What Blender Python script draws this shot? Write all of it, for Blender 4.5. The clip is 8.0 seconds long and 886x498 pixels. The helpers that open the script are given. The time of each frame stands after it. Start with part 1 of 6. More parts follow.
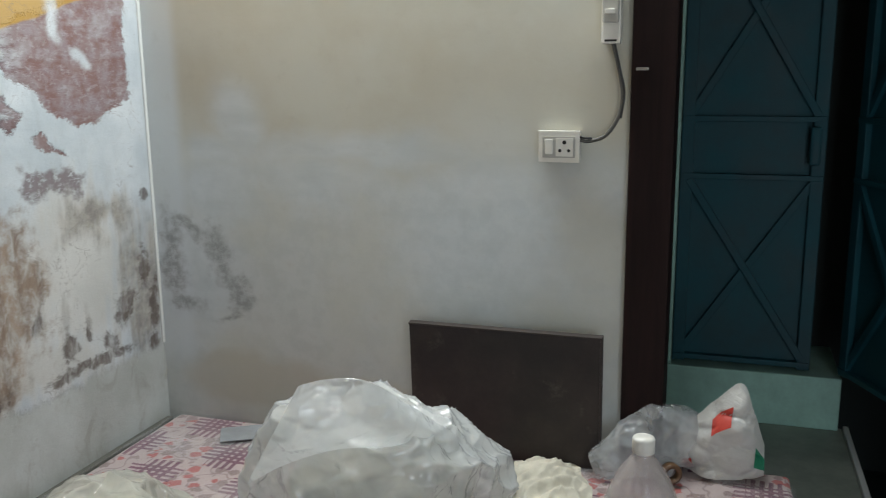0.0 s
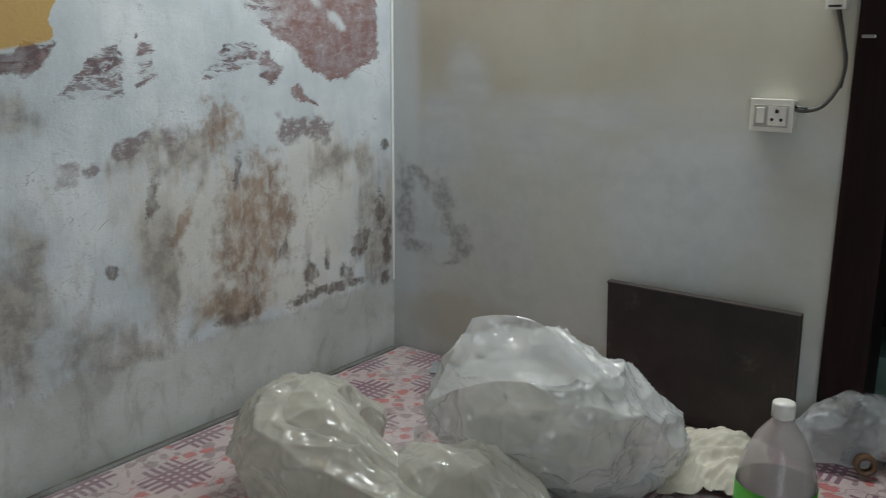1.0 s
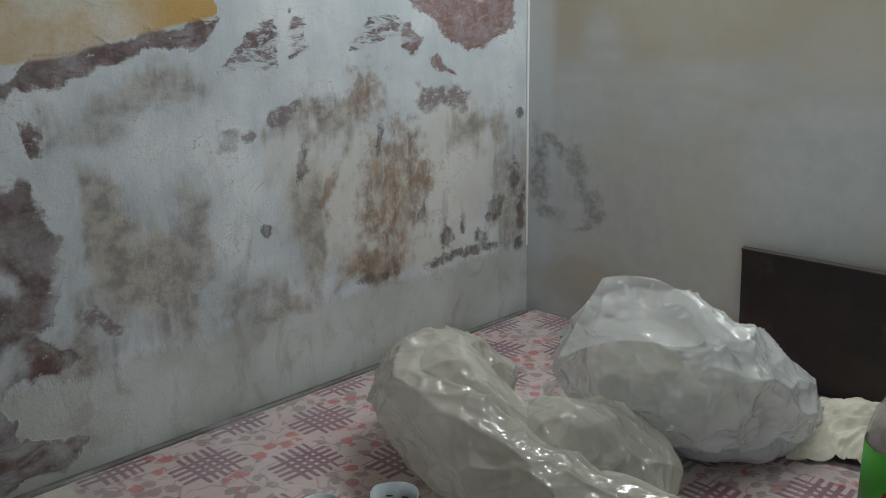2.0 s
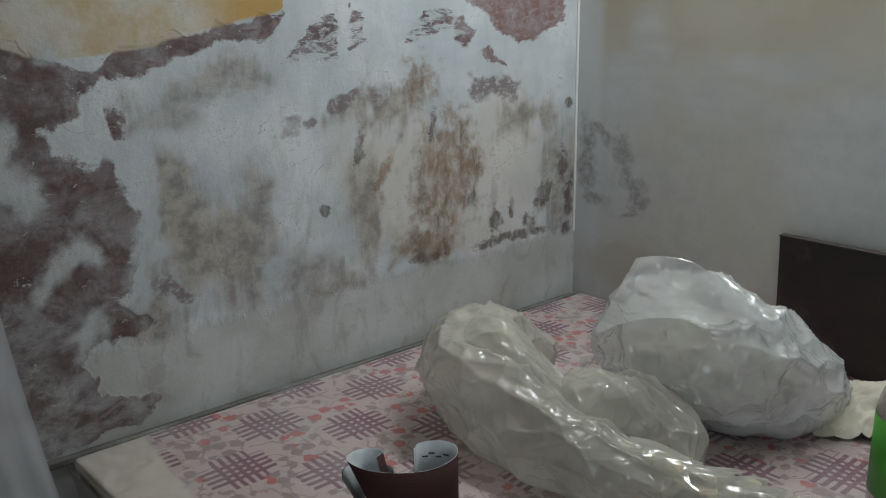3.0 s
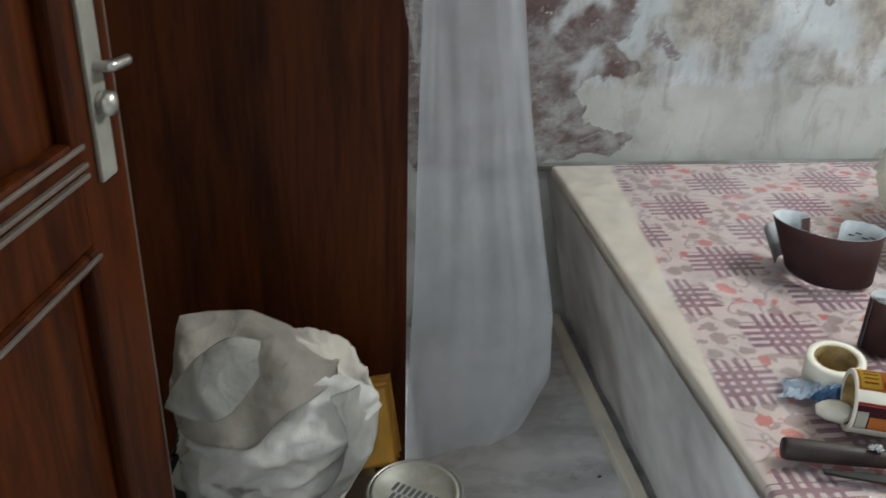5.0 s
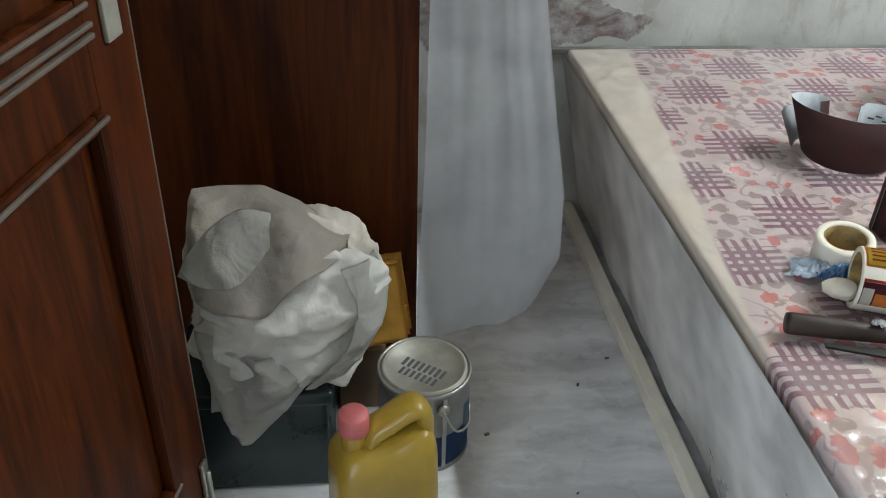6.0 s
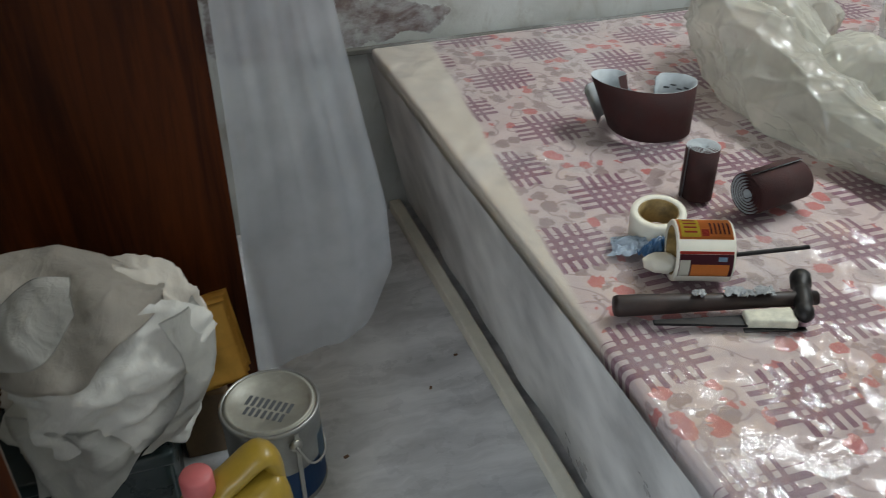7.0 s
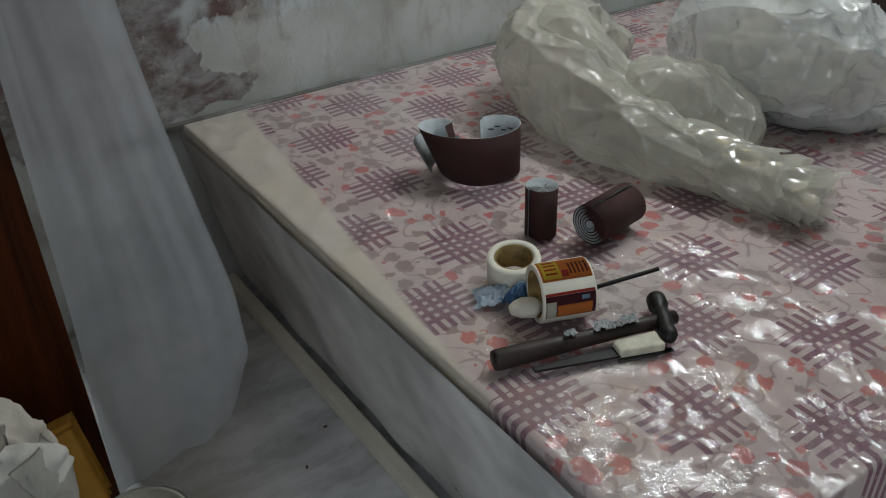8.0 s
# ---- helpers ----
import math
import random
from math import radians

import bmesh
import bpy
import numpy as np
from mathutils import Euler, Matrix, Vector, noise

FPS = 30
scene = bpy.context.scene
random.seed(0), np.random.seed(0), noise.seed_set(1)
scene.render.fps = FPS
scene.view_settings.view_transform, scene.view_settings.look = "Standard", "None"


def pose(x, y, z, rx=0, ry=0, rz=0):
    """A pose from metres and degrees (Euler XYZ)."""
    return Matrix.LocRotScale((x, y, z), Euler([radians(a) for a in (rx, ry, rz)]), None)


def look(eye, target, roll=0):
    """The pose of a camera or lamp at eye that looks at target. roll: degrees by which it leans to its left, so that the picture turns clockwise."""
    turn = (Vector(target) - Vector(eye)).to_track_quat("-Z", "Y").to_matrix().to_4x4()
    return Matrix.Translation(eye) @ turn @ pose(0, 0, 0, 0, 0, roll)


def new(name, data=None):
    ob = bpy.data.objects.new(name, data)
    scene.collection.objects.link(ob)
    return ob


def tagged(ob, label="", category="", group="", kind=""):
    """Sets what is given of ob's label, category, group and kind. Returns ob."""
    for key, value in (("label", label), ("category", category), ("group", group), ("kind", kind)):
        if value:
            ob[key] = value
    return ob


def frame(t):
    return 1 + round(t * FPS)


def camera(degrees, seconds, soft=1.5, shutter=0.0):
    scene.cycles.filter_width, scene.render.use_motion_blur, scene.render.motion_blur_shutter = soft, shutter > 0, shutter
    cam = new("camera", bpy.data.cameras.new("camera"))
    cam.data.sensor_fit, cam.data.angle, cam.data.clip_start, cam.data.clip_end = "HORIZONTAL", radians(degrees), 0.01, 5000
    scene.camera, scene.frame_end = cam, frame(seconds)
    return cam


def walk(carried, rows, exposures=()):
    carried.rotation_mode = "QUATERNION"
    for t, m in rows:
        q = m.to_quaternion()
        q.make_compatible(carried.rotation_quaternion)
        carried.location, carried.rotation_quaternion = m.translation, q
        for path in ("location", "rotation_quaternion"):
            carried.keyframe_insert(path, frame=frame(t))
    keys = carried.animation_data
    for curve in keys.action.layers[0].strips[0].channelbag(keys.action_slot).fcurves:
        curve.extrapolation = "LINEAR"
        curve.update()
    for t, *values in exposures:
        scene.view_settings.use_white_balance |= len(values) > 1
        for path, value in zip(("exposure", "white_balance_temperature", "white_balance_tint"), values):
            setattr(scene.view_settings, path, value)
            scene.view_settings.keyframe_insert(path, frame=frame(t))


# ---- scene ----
cam = camera(53.8, 8.0, soft=0.9, shutter=0.2)

PATH = [
    (0, (-1.835, -1.353, 1.343), (0.028, -0.75, 0.938), -0.6),
    (0.5, (-1.831, -1.462, 1.329), (-0.094, -0.561, 0.916), 0.4),
    (1, (-1.862, -1.555, 1.321), (-0.299, -0.396, 0.861), 0.4),
    (1.5, (-1.891, -1.578, 1.312), (-0.464, -0.266, 0.817), -0.4),
    (3, (-1.978, -1.714, 1.322), (-0.732, -0.243, 0.788), -1.0),
    (3.5, (-1.999, -1.774, 1.318), (-0.886, -0.205, 0.769), -0.7),
    (4, (-2.001, -1.818, 1.304), (-1.14, -0.133, 0.655), 0.5),
    (4.5, (-1.988, -1.914, 1.273), (-1.483, -0.131, 0.521), 1.8),
    (5, (-2.028, -1.99, 1.231), (-1.814, -0.214, 0.337), 1.7),
    (5.2, (-2.021, -2.0, 1.215), (-1.894, -0.252, 0.250), 1.6),
    (6.3, (-2.013, -2.011, 1.199), (-1.799, -0.365, 0.083), 1.1),
    (6.5, (-1.997, -1.999, 1.214), (-1.733, -0.37, 0.084), 0.3),
    (7, (-1.97, -1.955, 1.22), (-1.468, -0.374, 0.103), -0.5),
    (7.5, (-1.977, -1.902, 1.242), (-1.252, -0.403, 0.133), -1.8),
    (8, (-2.007, -1.88, 1.254), (-1.11, -0.443, 0.19), -2.1),
]
walk(cam, [(t, look(e, g, r)) for t, e, g, r in PATH],
     exposures=[(0, 0.12), (0.5, -0.28), (1.0, -0.32), (1.5, -0.45), (3.0, -0.45), (3.5, -0.45), (4.2, -0.35), (5.0, 0.58), (6.4, 0.72), (7.0, 0.33), (7.5, -0.20), (8.0, -0.36)])

# ---------------- light ----------------
world = bpy.data.worlds.new("world")
scene.world = world
world.use_nodes = True
wn = world.node_tree
sky = wn.nodes.new("ShaderNodeTexSky")
sky.sky_type, sky.sun_disc, sky.sun_elevation, sky.sun_rotation = "NISHITA", False, radians(40), radians(200)
wn.links.new(sky.outputs[0], wn.nodes["Background"].inputs[0])
wn.nodes["Background"].inputs[1].default_value = 0.08


def area_lamp(name, m, sx, sy, watts, colour):
    data = bpy.data.lights.new(name, "AREA")
    data.shape, data.size, data.size_y, data.energy, data.color = "RECTANGLE", sx, sy, watts, colour
    ob = new(name, data)
    ob.matrix_world = m
    return ob


TUBE_Y, TUBE_Z = -0.72, 2.32
area_lamp("tube_lamp", look((-0.13, TUBE_Y, TUBE_Z - 0.03), (-1.0, TUBE_Y, 1.2)) @ pose(0, 0, 0, 0, 0, 90), 0.05, 1.15, 27, (0.92, 1.0, 1.03))
area_lamp("doorway_daylight", look((-2.60, -2.27, 1.05), (-1.0, -2.05, 0.75)), 0.74, 1.9, 12.5, (0.80, 0.90, 1.0))

# ---------------- materials ----------------


class Mat:
    """A node material with short ways to add nodes."""

    def __init__(self, name, rough=0.6, metal=0.0):
        self.m = bpy.data.materials.new(name)
        self.m.use_nodes = True
        self.t = self.m.node_tree
        self.b = self.t.nodes["Principled BSDF"]
        self.out = self.t.nodes["Material Output"]
        self.b.inputs["Roughness"].default_value = rough
        self.b.inputs["Metallic"].default_value = metal

    def put(self, socket, value):
        if isinstance(value, bpy.types.NodeSocket):
            self.t.links.new(value, socket)
        elif isinstance(value, (tuple, list)) and len(value) == 3 and socket.type == "RGBA":
            socket.default_value = (*value, 1)
        else:
            socket.default_value = value

    def node(self, kind, out=0, **inputs):
        n = self.t.nodes.new(kind)
        for k, v in inputs.items():
            self.put(n.inputs[k.replace("_", " ")], v)
        return n.outputs[out]

    def math(self, op, a, b=0.0, c=0.0, clamp=False):
        n = self.t.nodes.new("ShaderNodeMath")
        n.operation, n.use_clamp = op, clamp
        for i, v in enumerate((a, b, c)):
            self.put(n.inputs[i], v)
        return n.outputs[0]

    def vmath(self, op, a, b=(0, 0, 0)):
        n = self.t.nodes.new("ShaderNodeVectorMath")
        n.operation = op
        self.put(n.inputs[0], a)
        self.put(n.inputs[1], b)
        return n.outputs["Value" if op in ("LENGTH", "DOT_PRODUCT") else "Vector"]

    def coords(self):
        return self.node("ShaderNodeTexCoord", 3)

    def noise(self, scale, detail=4, rough=0.55, vec=None, colour=False, distortion=0.0):
        n = self.t.nodes.new("ShaderNodeTexNoise")
        self.put(n.inputs["Vector"], vec if vec is not None else self.coords())
        for k, v in (("Scale", scale), ("Detail", detail), ("Roughness", rough), ("Distortion", distortion)):
            self.put(n.inputs[k], v)
        return n.outputs[1 if colour else 0]

    def ramp(self, fac, a, b, to0=0.0, to1=1.0):
        n = self.t.nodes.new("ShaderNodeMapRange")
        n.interpolation_type = "SMOOTHSTEP"
        for i, v in enumerate((fac, a, b, to0, to1)):
            self.put(n.inputs[i], v)
        return n.outputs[0]

    def mix(self, fac, a, b, blend="MIX"):
        n = self.t.nodes.new("ShaderNodeMix")
        n.data_type, n.blend_type = "RGBA", blend
        self.put(n.inputs[0], fac)
        self.put(n.inputs[6], a)
        self.put(n.inputs[7], b)
        return n.outputs[2]

    def bump(self, height, strength=0.3, distance=0.01, normal=None):
        n = self.t.nodes.new("ShaderNodeBump")
        self.put(n.inputs["Height"], height)
        self.put(n.inputs["Strength"], strength)
        self.put(n.inputs["Distance"], distance)
        if normal is not None:
            self.put(n.inputs["Normal"], normal)
        return n.outputs[0]

    def set(self, **inputs):
        for k, v in inputs.items():
            self.put(self.b.inputs[k.replace("_", " ")], v)
        return self

    def blobs(self, vec, items):
        """Distance to the nearest of a set of ovals (u, v, ru, rv, turn): 1 on its rim."""
        best = None
        for u, v, ru, rv, turn in items:
            n = self.t.nodes.new("ShaderNodeMapping")
            n.vector_type = "TEXTURE"
            self.put(n.inputs["Vector"], vec)
            n.inputs["Location"].default_value = (u, 0, v)
            n.inputs["Rotation"].default_value = (0, radians(-turn), 0)
            n.inputs["Scale"].default_value = (ru, 1, rv)
            d = self.vmath("LENGTH", n.outputs[0])
            best = d if best is None else self.math("MINIMUM", best, d)
        return best


def plain(name, colour, rough=0.6, metal=0.0, var=0.15, scale=12.0, bump=0.15, fine=90.0, coat=0.0):
    """A surface of one colour with stains and grain."""
    k = Mat(name, rough, metal)
    c = k.coords()
    big, small = k.noise(scale, 5, 0.6, c), k.noise(fine, 3, 0.6, c)
    dark = tuple(v * (1 - var * 1.6) for v in colour)
    light = tuple(min(1, v * (1 + var)) for v in colour)
    col = k.mix(k.ramp(big, 0.3, 0.7), dark, light)
    col = k.mix(k.math("MULTIPLY", k.ramp(small, 0.35, 0.75), var), col, tuple(v * 0.6 for v in colour))
    k.set(Base_Color=col, Roughness=k.ramp(big, 0.2, 0.8, rough * 0.8, min(1, rough * 1.2)), Coat_Weight=coat)
    k.set(Normal=k.bump(small, bump, 0.002))
    return k.m


def wood(name, a, b, rough, axis, coat=0.0, size=1.0):
    """Veneer with long grain along one axis."""
    k = Mat(name, rough)
    c = k.coords()
    stretch = [9.0 * size] * 3
    stretch[axis] = 0.7 * size
    v = k.vmath("MULTIPLY", c, tuple(stretch))
    warp = k.noise(1.6, 3, 0.5, v, True)
    v2 = k.vmath("ADD", v, k.vmath("MULTIPLY", warp, (2.2, 2.2, 2.2)))
    grain = k.noise(2.5, 6, 0.65, v2)
    fine = k.noise(14, 4, 0.7, v2)
    col = k.mix(k.ramp(grain, 0.32, 0.68), a, b)
    col = k.mix(k.ramp(fine, 0.5, 0.8, 0, 0.35), col, tuple(x * 0.5 for x in a))
    k.set(Base_Color=col, Coat_Weight=coat, Coat_Roughness=0.18, Normal=k.bump(fine, 0.12, 0.002))
    k.b.inputs["Specular IOR Level"].default_value = 0.14
    return k.m


def mural_material():
    """Putty over old paint; the wall carries, for every layer, how far a spot lies from its stains."""
    k = Mat("old_mural_plaster", 0.78)
    c = k.coords()
    flat = k.vmath("MULTIPLY", c, (1, 0, 1))
    fine = k.noise(120, 4, 0.7, flat)
    mid = k.noise(24, 5, 0.68, flat)
    soft = k.noise(4.5, 4, 0.55, flat)
    streak = k.noise(1, 5, 0.6, k.vmath("MULTIPLY", flat, (26, 1, 4.5)))
    brush = k.noise(1, 5, 0.65, k.vmath("MULTIPLY", flat, (18, 1, 38)))

    def layers(name):
        n = k.t.nodes.new("ShaderNodeAttribute")
        n.attribute_name = name
        s = k.t.nodes.new("ShaderNodeSeparateColor")
        k.put(s.inputs[0], n.outputs["Color"])
        return s.outputs[0], s.outputs[1], s.outputs[2]

    def cover(d, tex, amount, a, b, top):
        return k.ramp(k.math("ADD", d, k.math("MULTIPLY", k.math("SUBTRACT", tex, 0.5), amount)), a, b, 0, top)

    grit = k.ramp(k.noise(1, 7, 0.72, k.vmath("MULTIPLY", flat, (34, 1, 17)), distortion=0.6), 0.34, 0.58, 0.35, 1.0)
    flake = k.ramp(k.noise(1, 5, 0.7, k.vmath("MULTIPLY", flat, (42, 1, 60))), 0.36, 0.50, 0.15, 1.0)
    d_cream, d_grey, d_brown = layers("stain_a")
    d_maroon, d_hills, d_purple = layers("stain_b")
    d_white, d_specks, d_sky = layers("stain_c")
    sep = k.t.nodes.new("ShaderNodeSeparateXYZ")
    k.put(sep.inputs[0], flat)
    putty = k.mix(k.ramp(soft, 0.35, 0.7), (0.48, 0.53, 0.56), (0.68, 0.71, 0.73))
    putty = k.mix(k.ramp(streak, 0.5, 0.78, 0, 0.45), putty, (0.38, 0.40, 0.41))
    putty = k.mix(k.ramp(mid, 0.58, 0.8, 0, 0.35), putty, (0.40, 0.39, 0.37))
    col = k.mix(cover(d_cream, streak, 1.3, 1.25, 0.5, 0.62), putty, k.mix(soft, (0.55, 0.505, 0.43), (0.66, 0.63, 0.575)))
    col = k.mix(cover(d_grey, streak, 3.0, 1.75, 0.4, 0.80), col, k.mix(k.ramp(mid, 0.35, 0.65), (0.17, 0.145, 0.125), (0.40, 0.36, 0.30)))
    col = k.mix(k.math("MULTIPLY", grit, cover(d_brown, mid, 3.6, 1.6, 0.4, 0.88)), col, k.mix(k.ramp(streak, 0.3, 0.7), (0.15, 0.085, 0.05), (0.34, 0.23, 0.15)))
    maroon_c = k.mix(k.ramp(brush, 0.35, 0.7), (0.085, 0.040, 0.036), (0.150, 0.085, 0.080))
    maroon_c = k.mix(k.ramp(mid, 0.54, 0.72, 0, 0.6), maroon_c, (0.24, 0.20, 0.20))
    rag0 = k.noise(1, 7, 0.75, k.vmath("MULTIPLY", flat, (16, 1, 15)), distortion=0.4)
    maroon = k.math("MULTIPLY", k.ramp(k.noise(10, 6, 0.7, flat), 0.32, 0.55, 0.62, 1.0), cover(d_maroon, rag0, 1.9, 1.22, 0.88, 0.95))
    smear = k.ramp(k.noise(1, 6, 0.66, k.vmath("MULTIPLY", flat, (6.5, 1, 10)), distortion=0.5), 0.44, 0.66)
    smear = k.math("MULTIPLY", smear, k.ramp(sep.outputs[2], 1.20, 0.60, 0.35, 1.0))
    maroon_c = k.mix(smear, maroon_c, k.mix(streak, (0.27, 0.25, 0.255), (0.42, 0.42, 0.43)))
    maroon_c = k.mix(k.ramp(k.noise(1, 4, 0.7, k.vmath("MULTIPLY", flat, (70, 1, 110))), 0.5, 0.72, 0, 0.45), maroon_c, (0.05, 0.026, 0.024))
    col = k.mix(maroon, col, maroon_c)
    rag = k.noise(1, 7, 0.78, k.vmath("MULTIPLY", flat, (26, 1, 34)), distortion=0.5)
    wash = k.ramp(k.noise(1, 5, 0.65, k.vmath("MULTIPLY", flat, (9, 1, 16))), 0.34, 0.52, 0.72, 1.0)
    strokes = k.ramp(k.noise(1, 5, 0.65, k.vmath("MULTIPLY", flat, (13, 1, 44)), distortion=0.4), 0.43, 0.55, k.ramp(sep.outputs[0], -0.50, -0.38, 0.1, 0.9), 1.0)
    hills = k.math("MULTIPLY", k.math("MULTIPLY", k.math("MULTIPLY", strokes, wash), k.ramp(flake, 0.0, 1.0, k.ramp(sep.outputs[0], -0.50, -0.38, 0.12, 0.78), 1.0)), cover(d_hills, rag, 2.2, 1.15, 0.90, 0.96))
    col = k.mix(hills, col, k.mix(k.ramp(mid, 0.42, 0.62), k.mix(k.ramp(sep.outputs[0], -0.5, -0.35), (0.115, 0.075, 0.080), (0.20, 0.098, 0.088)), (0.26, 0.19, 0.195)))
    col = k.mix(cover(d_sky, soft, 0.1, 1.02, 0.98, 0.9), col, k.mix(k.ramp(sep.outputs[0], -1.20, -1.06), k.mix(k.ramp(k.noise(9, 4, 0.6, flat), 0.35, 0.6), (0.50, 0.37, 0.19), (0.60, 0.57, 0.50)), (0.48, 0.28, 0.05)))
    col = k.mix(k.math("MULTIPLY", flake, cover(d_purple, mid, 2.4, 1.5, 0.8, 0.92)), col, k.mix(streak, (0.15, 0.11, 0.11), (0.27, 0.23, 0.24)))
    white = cover(d_white, rag, 1.1, 1.45, 0.40, 0.9)
    col = k.mix(white, col, putty)
    col = k.mix(k.math("MULTIPLY", grit, cover(d_specks, rag, 4.2, 1.4, 0.7, 0.9)), col, k.mix(fine, (0.05, 0.035, 0.03), (0.16, 0.12, 0.10)))
    col = k.mix(k.ramp(k.noise(150, 2, 0.5, flat), 0.70, 0.76, 0, 0.5), col, (0.30, 0.28, 0.26))
    chips = k.ramp(k.noise(1, 6, 0.75, k.vmath("MULTIPLY", flat, (24, 1, 34)), distortion=0.8), 0.625, 0.655, 0, 0.85)
    col = k.mix(k.math("MULTIPLY", chips, k.math("MAXIMUM", maroon, 0.08)), col, (0.62, 0.63, 0.62))
    scratch = k.math("ABSOLUTE", k.math("SUBTRACT", k.noise(1, 4, 0.6, k.vmath("MULTIPLY", flat, (9, 1, 13)), distortion=1.0), 0.5))
    col = k.mix(k.math("MULTIPLY", k.ramp(scratch, 0.006, 0.002), k.ramp(soft, 0.48, 0.6, 0, 0.55)), col, (0.22, 0.19, 0.17))
    # trowelled cement band under the painting
    edge = k.math("ADD", sep.outputs[2], k.math("ADD", k.math("MULTIPLY", k.math("SUBTRACT", soft, 0.5), 0.05), k.math("MULTIPLY", k.math("SUBTRACT", k.noise(1, 6, 0.7, k.vmath("MULTIPLY", flat, (14, 1, 7))), 0.5), 0.10)))
    low = k.math("MULTIPLY", k.ramp(edge, 0.672, 0.645), k.math("SUBTRACT", 1.0, k.math("MAXIMUM", maroon, k.math("MULTIPLY", white, 0.3))))
    col = k.mix(low, col, k.mix(k.ramp(soft, 0.35, 0.65), (0.42, 0.435, 0.41), (0.54, 0.565, 0.55)))
    h = k.math("ADD", k.math("MULTIPLY", k.math("MAXIMUM", maroon, k.math("MAXIMUM", hills, low)), -0.5), k.math("ADD", k.math("MULTIPLY", mid, 0.4), k.math("MULTIPLY", fine, 0.25)))
    smudge = k.ramp(k.noise(1, 7, 0.7, k.vmath("MULTIPLY", flat, (13, 1, 6)), distortion=0.7), 0.52, 0.66, 0, 0.42)
    col = k.mix(k.math("MULTIPLY", smudge, k.ramp(sep.outputs[2], 1.15, 0.75, 0.15, 1.0)), col, k.mix(streak, (0.22, 0.19, 0.165), (0.36, 0.33, 0.29)))
    k.set(Base_Color=col, Roughness=k.ramp(soft, 0.3, 0.7, 0.6, 0.85), Normal=k.bump(h, 0.55, 0.005))
    return k.m


def beige_material():
    k = Mat("patched_beige_wall", 0.72)
    c = k.coords()
    sep = k.t.nodes.new("ShaderNodeSeparateXYZ")
    k.put(sep.inputs[0], c)
    comb = k.t.nodes.new("ShaderNodeCombineXYZ")
    k.put(comb.inputs[0], sep.outputs[1])
    k.put(comb.inputs[2], sep.outputs[2])
    flat = comb.outputs[0]
    wob = k.vmath("SUBTRACT", k.noise(6, 5, 0.6, flat, True), (0.5, 0.5, 0.5))
    p = k.vmath("MULTIPLY", k.vmath("ADD", flat, k.vmath("MULTIPLY", wob, (0.10, 0, 0.10))), (1, 0, 1))
    soft, mid, fine = k.noise(3.2, 5, 0.55, flat), k.noise(20, 5, 0.65, flat), k.noise(110, 3, 0.65, flat)
    trowel = k.noise(1, 4, 0.55, k.vmath("MULTIPLY", flat, (5, 1, 16)))
    col = k.mix(k.ramp(soft, 0.35, 0.65), (0.47, 0.445, 0.365), (0.53, 0.525, 0.46))
    putty = k.ramp(k.math("ADD", k.blobs(p, WALL_PUTTY), k.math("MULTIPLY", k.math("SUBTRACT", soft, 0.5), 1.6)), 1.5, 0.3, 0, 0.85)
    col = k.mix(putty, col, k.mix(k.ramp(trowel, 0.3, 0.7), (0.49, 0.53, 0.54), (0.60, 0.635, 0.65)))
    lower = k.math("MULTIPLY", k.ramp(k.math("ADD", sep.outputs[2], k.math("MULTIPLY", k.math("SUBTRACT", soft, 0.5), 0.35)), 1.22, 1.02), k.ramp(soft, 0.65, 0.42, 0.22, 0.66))
    col = k.mix(lower, col, k.mix(k.ramp(mid, 0.35, 0.65), (0.50, 0.545, 0.56), (0.58, 0.62, 0.635)))
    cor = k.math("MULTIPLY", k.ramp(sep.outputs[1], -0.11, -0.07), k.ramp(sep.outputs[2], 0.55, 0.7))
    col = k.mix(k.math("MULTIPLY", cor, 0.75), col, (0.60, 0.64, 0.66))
    low = k.ramp(k.math("ADD", k.blobs(p, [(-0.26, 0.58, 0.20, 0.075, 0), (-0.7, 0.55, 0.5, 0.06, 0)]), k.math("MULTIPLY", k.math("SUBTRACT", soft, 0.5), 0.8)), 1.25, 0.7, 0, 0.6)
    col = k.mix(low, col, (0.45, 0.42, 0.34))
    mold = k.ramp(k.math("ADD", k.blobs(p, WALL_MOULD), k.math("MULTIPLY", k.math("SUBTRACT", mid, 0.5), 4.2)), 1.8, 0.2, 0, 0.75)
    mold = k.math("MULTIPLY", mold, k.ramp(k.noise(55, 5, 0.7, flat), 0.34, 0.6, 0.3, 1.0))
    col = k.mix(mold, col, k.mix(fine, (0.13, 0.13, 0.13), (0.30, 0.29, 0.28)))
    col = k.mix(k.ramp(mid, 0.55, 0.8, 0, 0.16), col, (0.30, 0.26, 0.20))
    k.set(Base_Color=col, Normal=k.bump(k.math("ADD", k.math("MULTIPLY", trowel, 0.7), k.math("MULTIPLY", fine, 0.2)), 0.18, 0.006))
    return k.m


